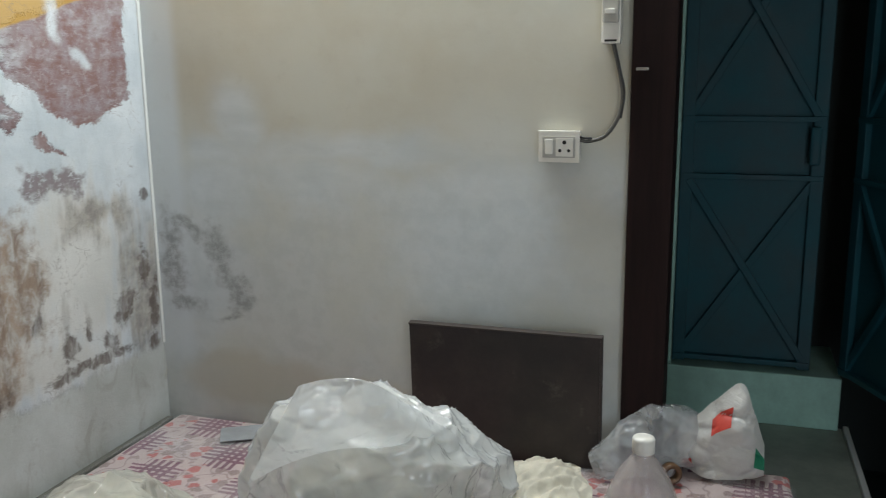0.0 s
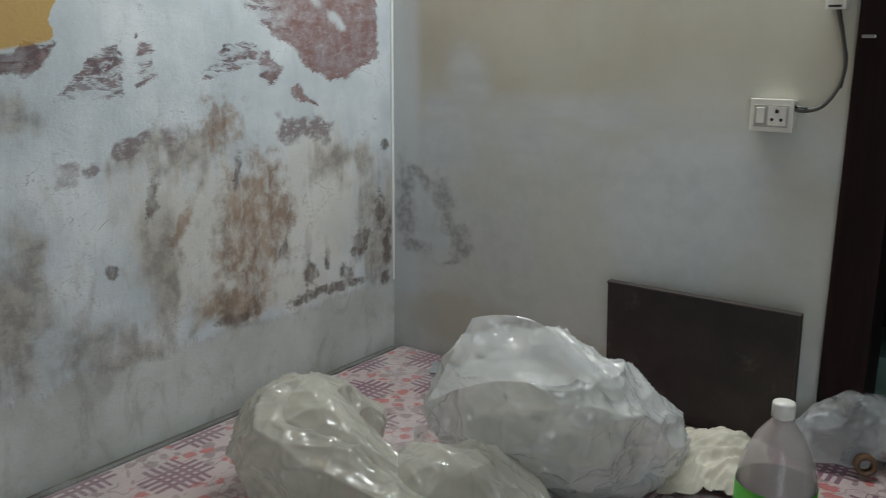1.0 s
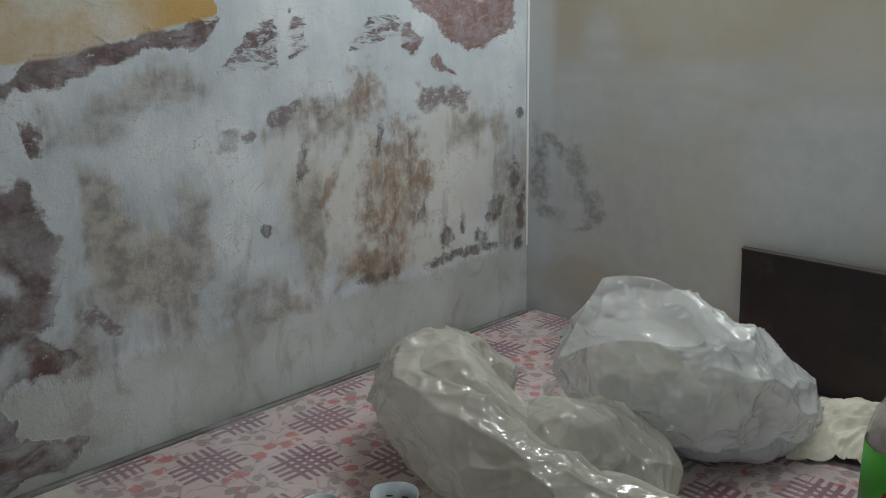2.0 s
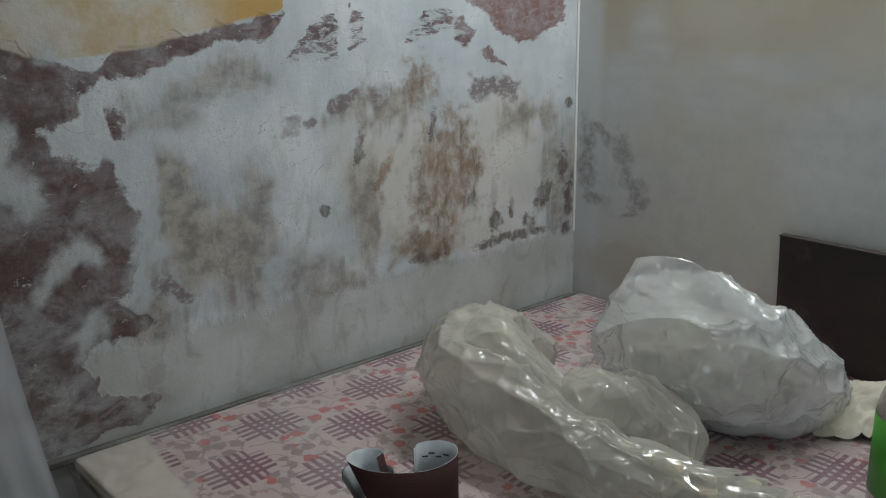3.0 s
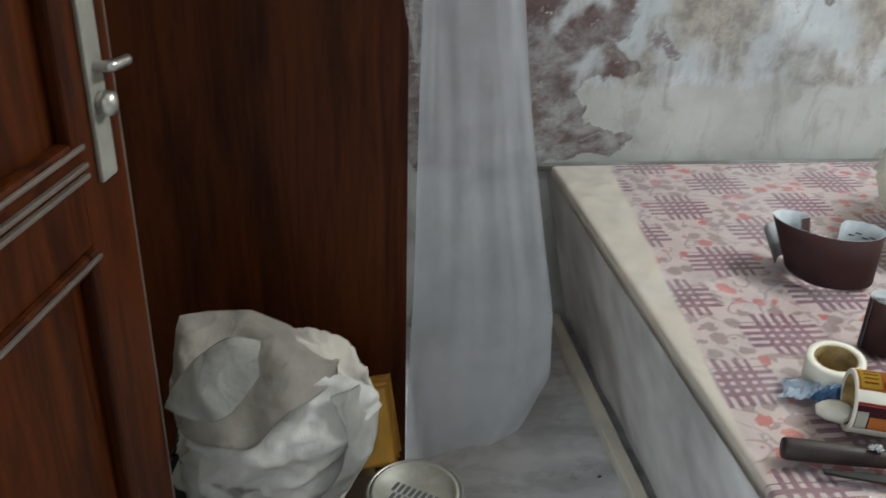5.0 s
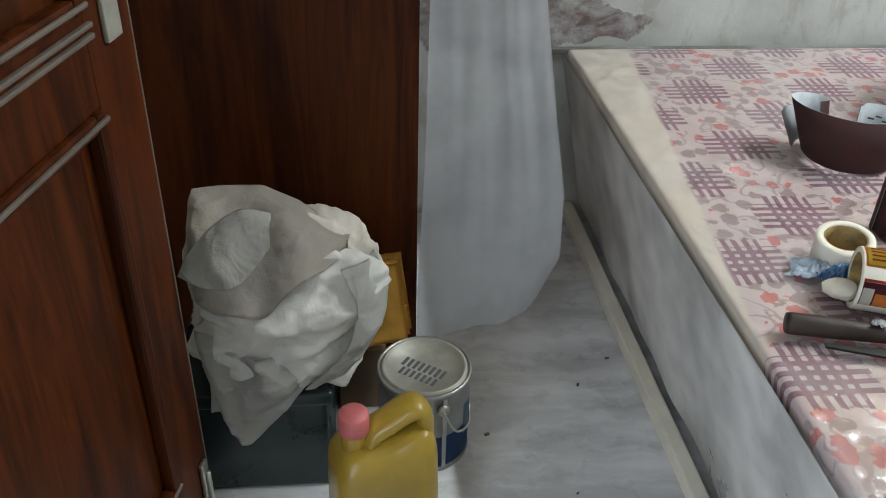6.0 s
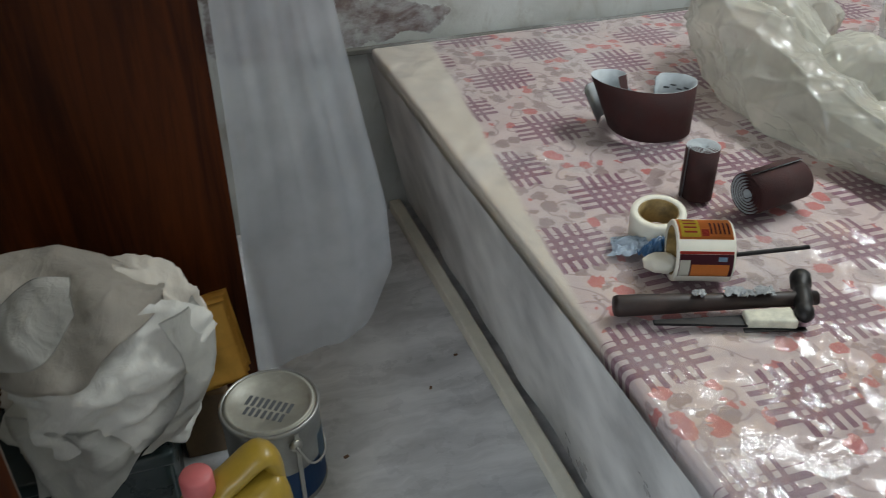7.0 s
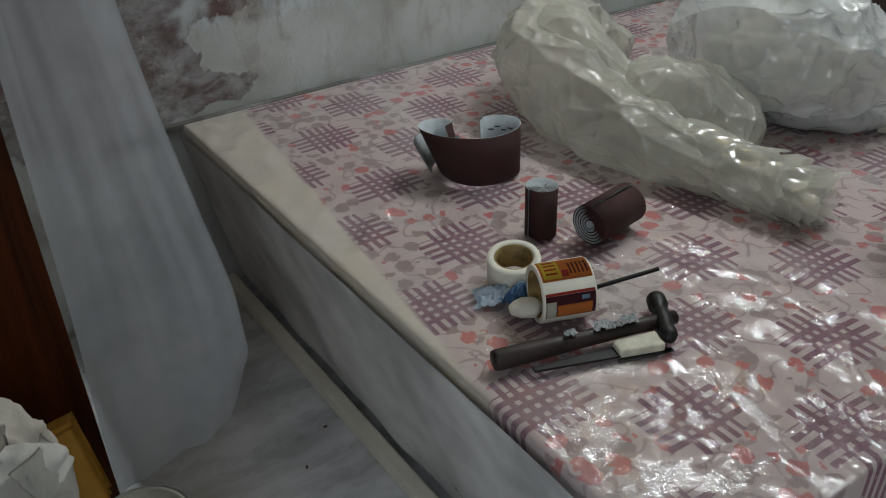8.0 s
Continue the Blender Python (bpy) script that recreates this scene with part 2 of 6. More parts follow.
def bedspread_material():
    """Printed cotton: woven-looking hatch blocks in a chequer with flowers and leaves between them."""
    k = Mat("printed_bedspread", 0.85)
    c = k.coords()
    wob = k.vmath("SUBTRACT", k.noise(5, 3, 0.5, c, True), (0.5, 0.5, 0.5))
    v = k.vmath("ADD", c, k.vmath("MULTIPLY", wob, (0.022, 0.022, 0)))
    sep = k.t.nodes.new("ShaderNodeSeparateXYZ")
    k.put(sep.inputs[0], v)
    x, y = sep.outputs[0], sep.outputs[1]
    cx, cy = 0.140, 0.130
    gx, gy = k.math("DIVIDE", k.math("ADD", x, 5.02), cx), k.math("DIVIDE", k.math("ADD", y, 5.045), cy)
    fx, fy = k.math("SUBTRACT", k.math("FRACT", gx), 0.5), k.math("SUBTRACT", k.math("FRACT", gy), 0.5)
    par = k.math("MODULO", k.math("ADD", k.math("FLOOR", gx), k.math("FLOOR", gy)), 2.0)
    ax, ay = k.math("ABSOLUTE", fx), k.math("ABSOLUTE", fy)
    sx = k.math("GREATER_THAN", k.math("SINE", k.math("MULTIPLY", fx, 6.2832 * 8)), -0.12)
    sy = k.math("GREATER_THAN", k.math("SINE", k.math("MULTIPLY", fy, 6.2832 * 7)), -0.12)
    jag = k.math("MULTIPLY", k.math("SUBTRACT", k.noise(60, 2, 0.5, c), 0.5), 0.25)
    upright = k.math("MULTIPLY", sx, k.math("MULTIPLY", k.math("LESS_THAN", ax, 0.30), k.math("LESS_THAN", k.math("ADD", ay, jag), 0.50)))
    across = k.math("MULTIPLY", sy, k.math("MULTIPLY", k.math("LESS_THAN", ay, 0.30), k.math("LESS_THAN", k.math("ADD", ax, jag), 0.52)))
    hatch = k.math("MULTIPLY", k.math("MAXIMUM", upright, across), k.math("LESS_THAN", par, 0.5))
    free = k.math("GREATER_THAN", k.math("MAXIMUM", par, k.math("MULTIPLY", k.math("GREATER_THAN", k.math("MAXIMUM", ax, ay), 0.44), 0.9)), 0.4)
    vor = k.t.nodes.new("ShaderNodeTexVoronoi")
    vor.inputs["Scale"].default_value, vor.inputs["Randomness"].default_value = 30, 0.75
    k.put(vor.inputs["Vector"], k.vmath("ADD", k.vmath("MULTIPLY", v, (1, 1, 0)), k.vmath("MULTIPLY", wob, (0.02, 0.02, 0))))
    hue = k.t.nodes.new("ShaderNodeSeparateColor")
    k.put(hue.inputs[0], vor.outputs["Color"])
    petals = k.math("MULTIPLY", k.math("SUBTRACT", k.noise(95, 2, 0.5, c), 0.5), 0.55)
    blob = k.math("MULTIPLY", k.ramp(k.math("ADD", vor.outputs["Distance"], petals), 0.47, 0.41), free)
    red = k.math("GREATER_THAN", hue.outputs[0], 0.62)
    vine = k.math("ABSOLUTE", k.math("SUBTRACT", k.noise(17, 1, 0.4, v), 0.5))
    vine = k.math("MULTIPLY", k.ramp(vine, 0.022, 0.012), k.math("GREATER_THAN", par, 0.5))
    ground = k.mix(k.noise(40, 3, 0.6, c), (0.47, 0.375, 0.36), (0.56, 0.46, 0.445))
    fade = k.ramp(k.noise(6, 3, 0.5, c), 0.3, 0.7, 0.82, 1.0)
    margin = k.math("MULTIPLY", k.ramp(k.math("SUBTRACT", x, k.math("MULTIPLY", y, 0.1)), -1.392, -1.378), k.ramp(y, -0.035, -0.05))
    ink = k.math("MULTIPLY", fade, margin)
    col = k.mix(margin, (0.60, 0.54, 0.46), ground)
    col = k.mix(k.math("MULTIPLY", vine, k.math("MULTIPLY", ink, 0.7)), col, (0.28, 0.20, 0.20))
    col = k.mix(k.math("MULTIPLY", blob, ink), col, k.mix(red, (0.30, 0.22, 0.21), (0.46, 0.13, 0.12)))
    col = k.mix(k.math("MULTIPLY", hatch, ink), col, k.mix(k.noise(30, 3, 0.6, c), (0.15, 0.060, 0.092), (0.24, 0.105, 0.150)))
    weave = k.noise(420, 2, 0.6, c)
    k.set(Base_Color=col, Normal=k.bump(weave, 0.2, 0.001))
    return k.m


def facets(k, c, scale, tilt, normal):
    """Small flat facets of crumpled film: each tips the normal its own way."""
    v = k.vmath("ADD", c, k.vmath("MULTIPLY", k.noise(scale * 0.35, 3, 0.6, c, True), (0.10, 0.10, 0.10)))
    vor = k.t.nodes.new("ShaderNodeTexVoronoi")
    vor.inputs["Scale"].default_value = scale
    k.put(vor.inputs["Vector"], k.vmath("MULTIPLY", v, (1.0, 0.55, 0.8)))
    off = k.vmath("MULTIPLY", k.vmath("SUBTRACT", vor.outputs["Color"], (0.5, 0.5, 0.5)), (tilt, tilt, tilt))
    return k.vmath("NORMALIZE", k.vmath("ADD", normal, off))


def film_material(name, colour, clear, rough=0.22, wrinkle=0.5, scale=16.0, haze=0.3, tilt=0.5, uneven=1.0, shine=0.16, sheen=0.01):
    """Milky polythene: part clear, part scattering, with a glossy crumpled skin."""
    k = Mat(name, 0.5)
    c = k.coords()
    wr = k.noise(scale, 5, 0.6, c, distortion=1.2)
    ridge = k.math("ABSOLUTE", k.math("SUBTRACT", k.noise(scale * 0.6, 4, 0.55, c, distortion=0.8), 0.5))
    h = k.math("ADD", k.math("MULTIPLY", wr, 0.4), k.math("MULTIPLY", ridge, -1.4))
    bent = k.vmath("ADD", c, k.vmath("MULTIPLY", k.noise(scale * 0.4, 3, 0.5, c, True), (0.05, 0.05, 0.05)))
    for size, deep in ((0.8, 0.9), (2.1, 0.35)):
        lines = k.t.nodes.new("ShaderNodeTexVoronoi")
        lines.feature = "DISTANCE_TO_EDGE"
        lines.inputs["Scale"].default_value = scale * size
        k.put(lines.inputs["Vector"], k.vmath("MULTIPLY", bent, (1.0, 0.6, 0.8)))
        edge = k.ramp(lines.outputs["Distance"], 0.0, 0.14, deep, 0.0)
        sharp = edge if size < 1 else k.math("ADD", sharp, edge)
    nrm = facets(k, c, scale * 2.2, tilt * 0.6, facets(k, c, scale * 0.9, tilt * 0.6, k.bump(h, wrinkle, 0.02)))
    k.set(Base_Color=k.mix(wr, tuple(v * 0.88 for v in colour), colour), Normal=nrm, Roughness=0.8, Specular_IOR_Level=0.0)
    trl = k.t.nodes.new("ShaderNodeBsdfTranslucent")
    k.put(trl.inputs["Color"], colour)
    k.put(trl.inputs["Normal"], nrm)
    add = k.t.nodes.new("ShaderNodeMixShader")
    add.inputs[0].default_value = haze
    k.t.links.new(k.b.outputs[0], add.inputs[1])
    k.t.links.new(trl.outputs[0], add.inputs[2])
    tr = k.t.nodes.new("ShaderNodeBsdfTransparent")
    mx = k.t.nodes.new("ShaderNodeMixShader")
    k.put(mx.inputs[0], k.ramp(k.noise(6, 4, 0.6, c), 0.36, 0.64, min(0.95, clear * (1 + 0.6 * uneven)), clear * (1 - 0.6 * uneven)))
    k.t.links.new(add.outputs[0], mx.inputs[1])
    k.t.links.new(tr.outputs[0], mx.inputs[2])
    gl = k.t.nodes.new("ShaderNodeBsdfGlossy")
    gl.inputs["Roughness"].default_value = rough
    fn = facets(k, c, scale * 5.0, tilt * 1.6, facets(k, c, scale * 1.8, tilt * 2.4, k.bump(sharp, min(0.8, wrinkle * 3), 0.02, nrm)))
    k.put(gl.inputs["Normal"], fn)
    top = k.t.nodes.new("ShaderNodeMixShader")
    k.put(top.inputs[0], k.math("MINIMUM", k.math("ADD", k.node("ShaderNodeFresnel", 0, IOR=1.5, Normal=fn), sheen), shine))
    k.t.links.new(mx.outputs[0], top.inputs[1])
    k.t.links.new(gl.outputs[0], top.inputs[2])
    k.t.links.new(top.outputs[0], k.out.inputs[0])
    return k.m


def sheet_material():
    """Thin clear sheet on the bed: nearly invisible but for its glints and milky folds."""
    k = Mat("clear_dust_sheet", 0.4)
    c = k.coords()
    wr = k.noise(26, 5, 0.65, c, distortion=1.5)
    ridge = k.math("ABSOLUTE", k.math("SUBTRACT", k.noise(11, 5, 0.6, c, distortion=1.0), 0.5))
    nrm = k.bump(k.math("ADD", k.math("MULTIPLY", wr, 0.5), k.math("MULTIPLY", ridge, -1.4)), 0.20, 0.012)
    k.set(Base_Color=(0.75, 0.74, 0.75), Normal=nrm)
    gl = k.t.nodes.new("ShaderNodeBsdfGlossy")
    gl.inputs["Roughness"].default_value = 0.13
    loose = k.ramp(k.noise(3.0, 3, 0.5, c), 0.40, 0.64, 0.02, 0.18)
    vor = k.t.nodes.new("ShaderNodeTexVoronoi")
    vor.inputs["Scale"].default_value = 55
    k.put(vor.inputs["Vector"], k.vmath("MULTIPLY", k.vmath("ADD", c, k.vmath("MULTIPLY", k.noise(14, 3, 0.6, c, True), (0.09, 0.09, 0))), (1, 0.3, 1)))
    sc = k.t.nodes.new("ShaderNodeVectorMath")
    sc.operation = "SCALE"
    k.put(sc.inputs[0], k.vmath("SUBTRACT", vor.outputs["Color"], (0.5, 0.5, 0.5)))
    k.put(sc.inputs["Scale"], loose)
    fn = k.vmath("NORMALIZE", k.vmath("ADD", nrm, sc.outputs[0]))
    k.put(gl.inputs["Normal"], fn)
    tr = k.t.nodes.new("ShaderNodeBsdfTransparent")
    fr = k.math("MINIMUM", k.math("ADD", k.node("ShaderNodeFresnel", 0, IOR=1.45, Normal=fn), 0.03), 0.27)
    a = k.t.nodes.new("ShaderNodeMixShader")
    k.put(a.inputs[0], fr)
    k.t.links.new(tr.outputs[0], a.inputs[1])
    k.t.links.new(gl.outputs[0], a.inputs[2])
    b = k.t.nodes.new("ShaderNodeMixShader")
    k.put(b.inputs[0], k.ramp(k.noise(4, 4, 0.6, c), 0.42, 0.78, 0.0, 0.26))
    k.t.links.new(a.outputs[0], b.inputs[1])
    k.t.links.new(k.b.outputs[0], b.inputs[2])
    k.t.links.new(b.outputs[0], k.out.inputs[0])
    return k.m


def marble_material():
    k = Mat("grey_marble_floor", 0.25)
    c = k.coords()
    v = k.vmath("ADD", k.vmath("MULTIPLY", c, (1.2, 6.0, 1)), k.vmath("MULTIPLY", k.noise(2.5, 4, 0.6, c, True), (0.9, 1.2, 0)))
    n = k.noise(2.2, 6, 0.62, v)
    col = k.mix(k.ramp(n, 0.3, 0.7), (0.44, 0.45, 0.46), (0.74, 0.75, 0.76))
    col = k.mix(k.ramp(k.noise(9, 5, 0.6, c), 0.5, 0.8, 0, 0.35), col, (0.25, 0.25, 0.25))
    k.set(Base_Color=col, Roughness=k.ramp(k.noise(12, 4, 0.6, c), 0.3, 0.7, 0.2, 0.5))
    return k.m


MAROON = [[(-1.9, 1.36), (-1.67, 1.31), (-1.59, 1.28), (-1.49, 1.26), (-1.37, 1.22), (-1.34, 1.21), (-1.41, 1.18), (-1.43, 1.13), (-1.46, 1.12), (-1.51, 1.10), (-1.50, 1.06), (-1.44, 1.04), (-1.38, 1.03),
           (-1.38, 0.98), (-1.35, 0.93), (-1.34, 0.84), (-1.35, 0.76), (-1.39, 0.75), (-1.33, 0.69), (-1.36, 0.67), (-1.41, 0.67), (-1.48, 0.64), (-1.41, 0.57), (-1.33, 0.53), (-1.38, 0.48), (-1.57, 0.45), (-1.9, 0.44)],
          [(-1.37, 1.22), (-1.29, 1.25), (-1.17, 1.28), (-1.08, 1.29), (-0.96, 1.32), (-0.99, 1.27), (-1.07, 1.25), (-1.13, 1.25), (-1.18, 1.23), (-1.24, 1.22), (-1.29, 1.20), (-1.34, 1.20)],
          [(-1.36, 1.145), (-1.325, 1.14), (-1.33, 1.09), (-1.36, 1.095)]]
PUTTY = [[(-1.60, 1.12), (-1.56, 1.13), (-1.54, 1.09), (-1.56, 1.06), (-1.52, 1.04), (-1.51, 1.0), (-1.55, 0.97), (-1.58, 1.0), (-1.63, 1.02), (-1.63, 1.04), (-1.60, 1.05)],
         [(-1.56, 0.85), (-1.51, 0.89), (-1.45, 0.91), (-1.41, 0.85), (-1.42, 0.81), (-1.46, 0.84), (-1.50, 0.82), (-1.55, 0.80)],
         [(-1.48, 0.70), (-1.42, 0.73), (-1.42, 0.69), (-1.46, 0.65), (-1.49, 0.64), (-1.51, 0.68)],
         [(-1.50, 1.285), (-1.44, 1.29), (-1.42, 1.25), (-1.47, 1.24)]]
WHITE = [(-0.23, 1.351, 0.036, 0.032, 90), (-1.40, 1.07, 0.05, 0.027, 0), (-0.234, 1.355, 0.020, 0.036, 8), (-0.30, 1.46, 0.03, 0.05, 20),
         (-0.93, 0.87, 0.085, 0.16, 0), (-0.95, 1.0, 0.06, 0.08, 0), (-0.70, 0.70, 0.05, 0.04, 0), (-1.33, 0.88, 0.03, 0.11, 0), (-1.12, 1.08, 0.16, 0.08, 0), (-0.55, 1.04, 0.028, 0.06, 10), (-0.48, 1.16, 0.04, 0.05, 0), (-0.74, 1.17, 0.05, 0.06, 0), (-1.03, 0.73, 0.03, 0.06, 0)]
HILL = [(-0.53, 1.415), (-0.335, 1.47), (-0.066, 1.56), (-0.065, 1.277), (-0.164, 1.24), (-0.243, 1.234), (-0.315, 1.262), (-0.442, 1.348)]
HILLS = [HILL,
         [(-0.646, 1.235), (-0.614, 1.286), (-0.584, 1.318), (-0.497, 1.328), (-0.461, 1.301), (-0.411, 1.258), (-0.444, 1.229), (-0.482, 1.248), (-0.487, 1.272), (-0.57, 1.251)],
         [(-0.391, 1.214), (-0.362, 1.222), (-0.291, 1.169), (-0.373, 1.195)],
         [(-0.971, 1.2), (-0.947, 1.235), (-0.885, 1.294), (-0.838, 1.317), (-0.828, 1.223), (-0.89, 1.21)],
         [(-0.792, 1.33), (-0.76, 1.33), (-0.747, 1.252), (-0.796, 1.235)],
         [(-1.08, 1.289), (-0.962, 1.322), (-0.986, 1.284), (-1.029, 1.256), (-1.055, 1.269)],
         [(-1.304, 1.222), (-1.232, 1.252), (-1.17, 1.273), (-1.173, 1.239), (-1.247, 1.22)]]
BROWN_STAINS = [(-0.6, 1.13, 0.048, 0.052, -4), (-0.51, 0.96, 0.097, 0.092, -6), (-0.52, 0.84, 0.09, 0.094, -8), (-0.44, 1.0, 0.032, 0.056, -5),
                (-0.43, 0.89, 0.041, 0.079, -7), (-0.56, 0.73, 0.061, 0.063, -9), (-0.72, 0.94, 0.018, 0.064, -6)]
PURPLE = [(-0.4, 1.12, 0.033, 0.03, -3), (-0.3, 1.11, 0.069, 0.031, -3), (-0.98, 1.09, 0.024, 0.018, -5), (-0.91, 1.09, 0.021, 0.017, -3),
          (-0.82, 1.1, 0.027, 0.022, -4), (-0.74, 1.12, 0.031, 0.033, -4), (-1.26, 0.74, 0.033, 0.024, -11), (-1.41, 1.02, 0.016, 0.035, -7)]
CREAM = [(-0.66, 0.91, 0.276, 0.166, -7), (-0.3, 0.92, 0.206, 0.213, -6), (-1.21, 0.84, 0.099, 0.079, -9), (-0.52, 0.74, 0.328, 0.097, -9)]
GREY_STAINS = [(-1.21, 0.84, 0.114, 0.079, -9), (-1.05, 0.89, 0.039, 0.122, -9), (-1.1, 0.79, 0.091, 0.096, -9), (-0.89, 0.68, 0.16, 0.039, -11),
               (-0.64, 0.7, 0.134, 0.04, 0), (-1.33, 0.67, 0.081, 0.052, -12), (-0.06, 0.83, 0.065, 0.14, -6),
               (-0.78, 0.82, 0.05, 0.12, 0), (-1.0, 0.72, 0.1, 0.05, 0), (-1.27, 0.95, 0.03, 0.08, 0), (-0.72, 1.08, 0.12, 0.035, 5), (-1.15, 1.16, 0.14, 0.03, 12), (-0.2, 1.02, 0.1, 0.05, 0)]
SPECKS = [(-0.34, 0.74, 0.024, 0.033, -7), (-0.27, 0.78, 0.013, 0.027, -9), (-0.2, 0.72, 0.026, 0.023, -9), (-0.14, 0.8, 0.029, 0.045, -29),
          (-0.21, 0.69, 0.077, 0.013, 2), (-0.34, 0.68, 0.077, 0.014, 3), (-0.03, 1.04, 0.014, 0.015, -4), (-0.07, 0.88, 0.014, 0.037, -4),
          (-0.03, 0.79, 0.018, 0.06, -6), (-0.58, 0.68, 0.052, 0.015, 8), (-0.9, 0.87, 0.013, 0.02, -9), (-0.42, 0.82, 0.013, 0.022, -9),
          (-1.60, 1.345, 0.007, 0.035, -14), (-1.565, 1.36, 0.05, 0.012, 5), (-1.535, 1.345, 0.006, 0.03, 8), (-0.55, 1.03, 0.012, 0.039, -5), (-0.79, 1.0, 0.013, 0.042, -4), (-0.04, 0.68, 0.02, 0.025, -9)]
WALL_MOULD = [(-0.04, 0.88, 0.027, 0.098, 0), (-0.11, 0.95, 0.05, 0.019, 31), (-0.18, 0.9, 0.03, 0.062, -24), (-0.23, 0.81, 0.028, 0.05, -4),
              (-0.07, 0.77, 0.037, 0.017, -5), (-0.19, 0.74, 0.035, 0.009, -5), (-0.07, 0.97, 0.027, 0.02, -4)]
WALL_PUTTY = [(-0.25, 1.22, 0.076, 0.094, 0), (-0.18, 1.15, 0.093, 0.041, 0), (-0.57, 1.16, 0.317, 0.05, 0), 
              (-0.08, 0.82, 0.146, 0.227, 0), (-0.18, 1.07, 0.139, 0.112, 0), (-0.87, 0.96, 0.2, 0.249, 0), (-0.45, 1.1, 0.183, 0.08, 0)]

M_MURAL, M_BEIGE, M_SPREAD, M_SHEET, M_FLOOR = mural_material(), beige_material(), bedspread_material(), sheet_material(), marble_material()
M_PLASTER = plain("dull_plaster", (0.50, 0.48, 0.42), 0.8, var=0.12, scale=3)
M_CEILING = plain("white_ceiling_paint", (0.75, 0.75, 0.72), 0.8, var=0.06, scale=2)
M_BAG = film_material("milky_bag_film", (0.92, 0.95, 0.95), 0.40, 0.13, 0.10, 14.0, 0.36, 0.10, 0.30, 0.45, 0.07)
M_BAG_WARM = film_material("cream_bag_film", (0.72, 0.71, 0.63), 0.32, 0.15, 0.10, 14.0, 0.5, 0.08, 0.5, 0.28, 0.02)
M_BAG_CLEAR = film_material("clear_bag_film", (0.82, 0.85, 0.86), 0.62, 0.2, 0.12, 16.0, 0.4, 0.2, 0.4, 0.25, 0.03)
M_CURTAIN = film_material("hanging_film", (0.68, 0.72, 0.77), 0.38, 0.42, 0.16, 4.0, 0.45, 0.05, 0.25, 0.08)
M_SIDE = plain("bed_side_film", (0.70, 0.69, 0.67), 0.32, var=0.28, scale=5, bump=0.3, fine=40)
M_WARDROBE = wood("dark_red_veneer", (0.028, 0.0058, 0.0010), (0.086, 0.0198, 0.0032), 0.5, 2, 0.0, 0.6)
M_DOOR = wood("polished_teak", (0.023, 0.0042, 0.0005), (0.080, 0.0175, 0.0019), 0.45, 2, 0.0, 0.8)
# pale tone of the door's edge strip; on the beads it paints a highlight
M_DOOR_PALE = plain("door_edge_and_highlight", (0.13, 0.105, 0.085), 0.55)
M_JAMB = wood("dark_stained_jamb", (0.009, 0.004, 0.0035), (0.018, 0.008, 0.007), 0.6, 2, 0.0)
board_k = Mat("dark_ply", 0.5)
bc = board_k.coords()
worn = board_k.ramp(board_k.noise(11, 6, 0.72, bc), 0.56, 0.74, 0, 0.55)
board_c = board_k.mix(board_k.ramp(board_k.noise(5, 5, 0.65, bc), 0.3, 0.7), (0.012, 0.008, 0.0075), (0.036, 0.024, 0.021))
board_k.set(Base_Color=board_k.mix(worn, board_c, (0.10, 0.082, 0.072)), Normal=board_k.bump(board_k.noise(60, 4, 0.7, bc), 0.3, 0.003))
M_BOARD = board_k.m
M_BOARD_EDGE = plain("ply_edge", (0.045, 0.034, 0.029), 0.7)
M_TEAL = plain("teal_enamel", (0.004, 0.070, 0.090), 0.6, var=0.2, scale=5)
M_MINT = plain("mint_paint", (0.392, 0.630, 0.532), 0.6, var=0.15, scale=5)
M_LANDING = plain("green_grey_stone", (0.36, 0.39, 0.33), 0.5, var=0.15, scale=8)
# near-black green that paints the lobby's shade into its walls and low floor
M_LOBBY_SHADE = plain("shade_dark_green", (0.030, 0.040, 0.037), 0.8, var=0.15, scale=4)
M_WHITE_PVC = plain("white_plastic", (0.72, 0.70, 0.64), 0.35, var=0.08)
M_GREY_PVC = plain("grey_plastic", (0.42, 0.41, 0.37), 0.4, var=0.08)
M_BLACK = plain("black_plastic", (0.015, 0.015, 0.015), 0.4, var=0.1)
M_CABLE = plain("grey_cable", (0.10, 0.095, 0.085), 0.5, var=0.1)
M_STEEL = plain("worn_steel", (0.55, 0.54, 0.50), 0.35, 0.9, var=0.12)
M_DARK_STEEL = plain("black_iron", (0.014, 0.013, 0.013), 0.45, 0.4, var=0.3)
M_GRIT = plain("maroon_grit", (0.045, 0.013, 0.012), 0.85, var=0.2, scale=20, bump=0.5, fine=400)
M_PAPER = plain("blue_grey_paper", (0.50, 0.54, 0.56), 0.7, var=0.12, scale=25)
M_CRUST = plain("dried_paint", (0.36, 0.37, 0.37), 0.7, var=0.2)
M_INK = plain("grey_ink", (0.08, 0.085, 0.09), 0.8, var=0.05)
M_TAPE = plain("cream_masking_tape", (0.74, 0.71, 0.60), 0.6, var=0.06)
M_CORE = plain("printed_core", (0.30, 0.20, 0.07), 0.6, var=0.35, scale=40)


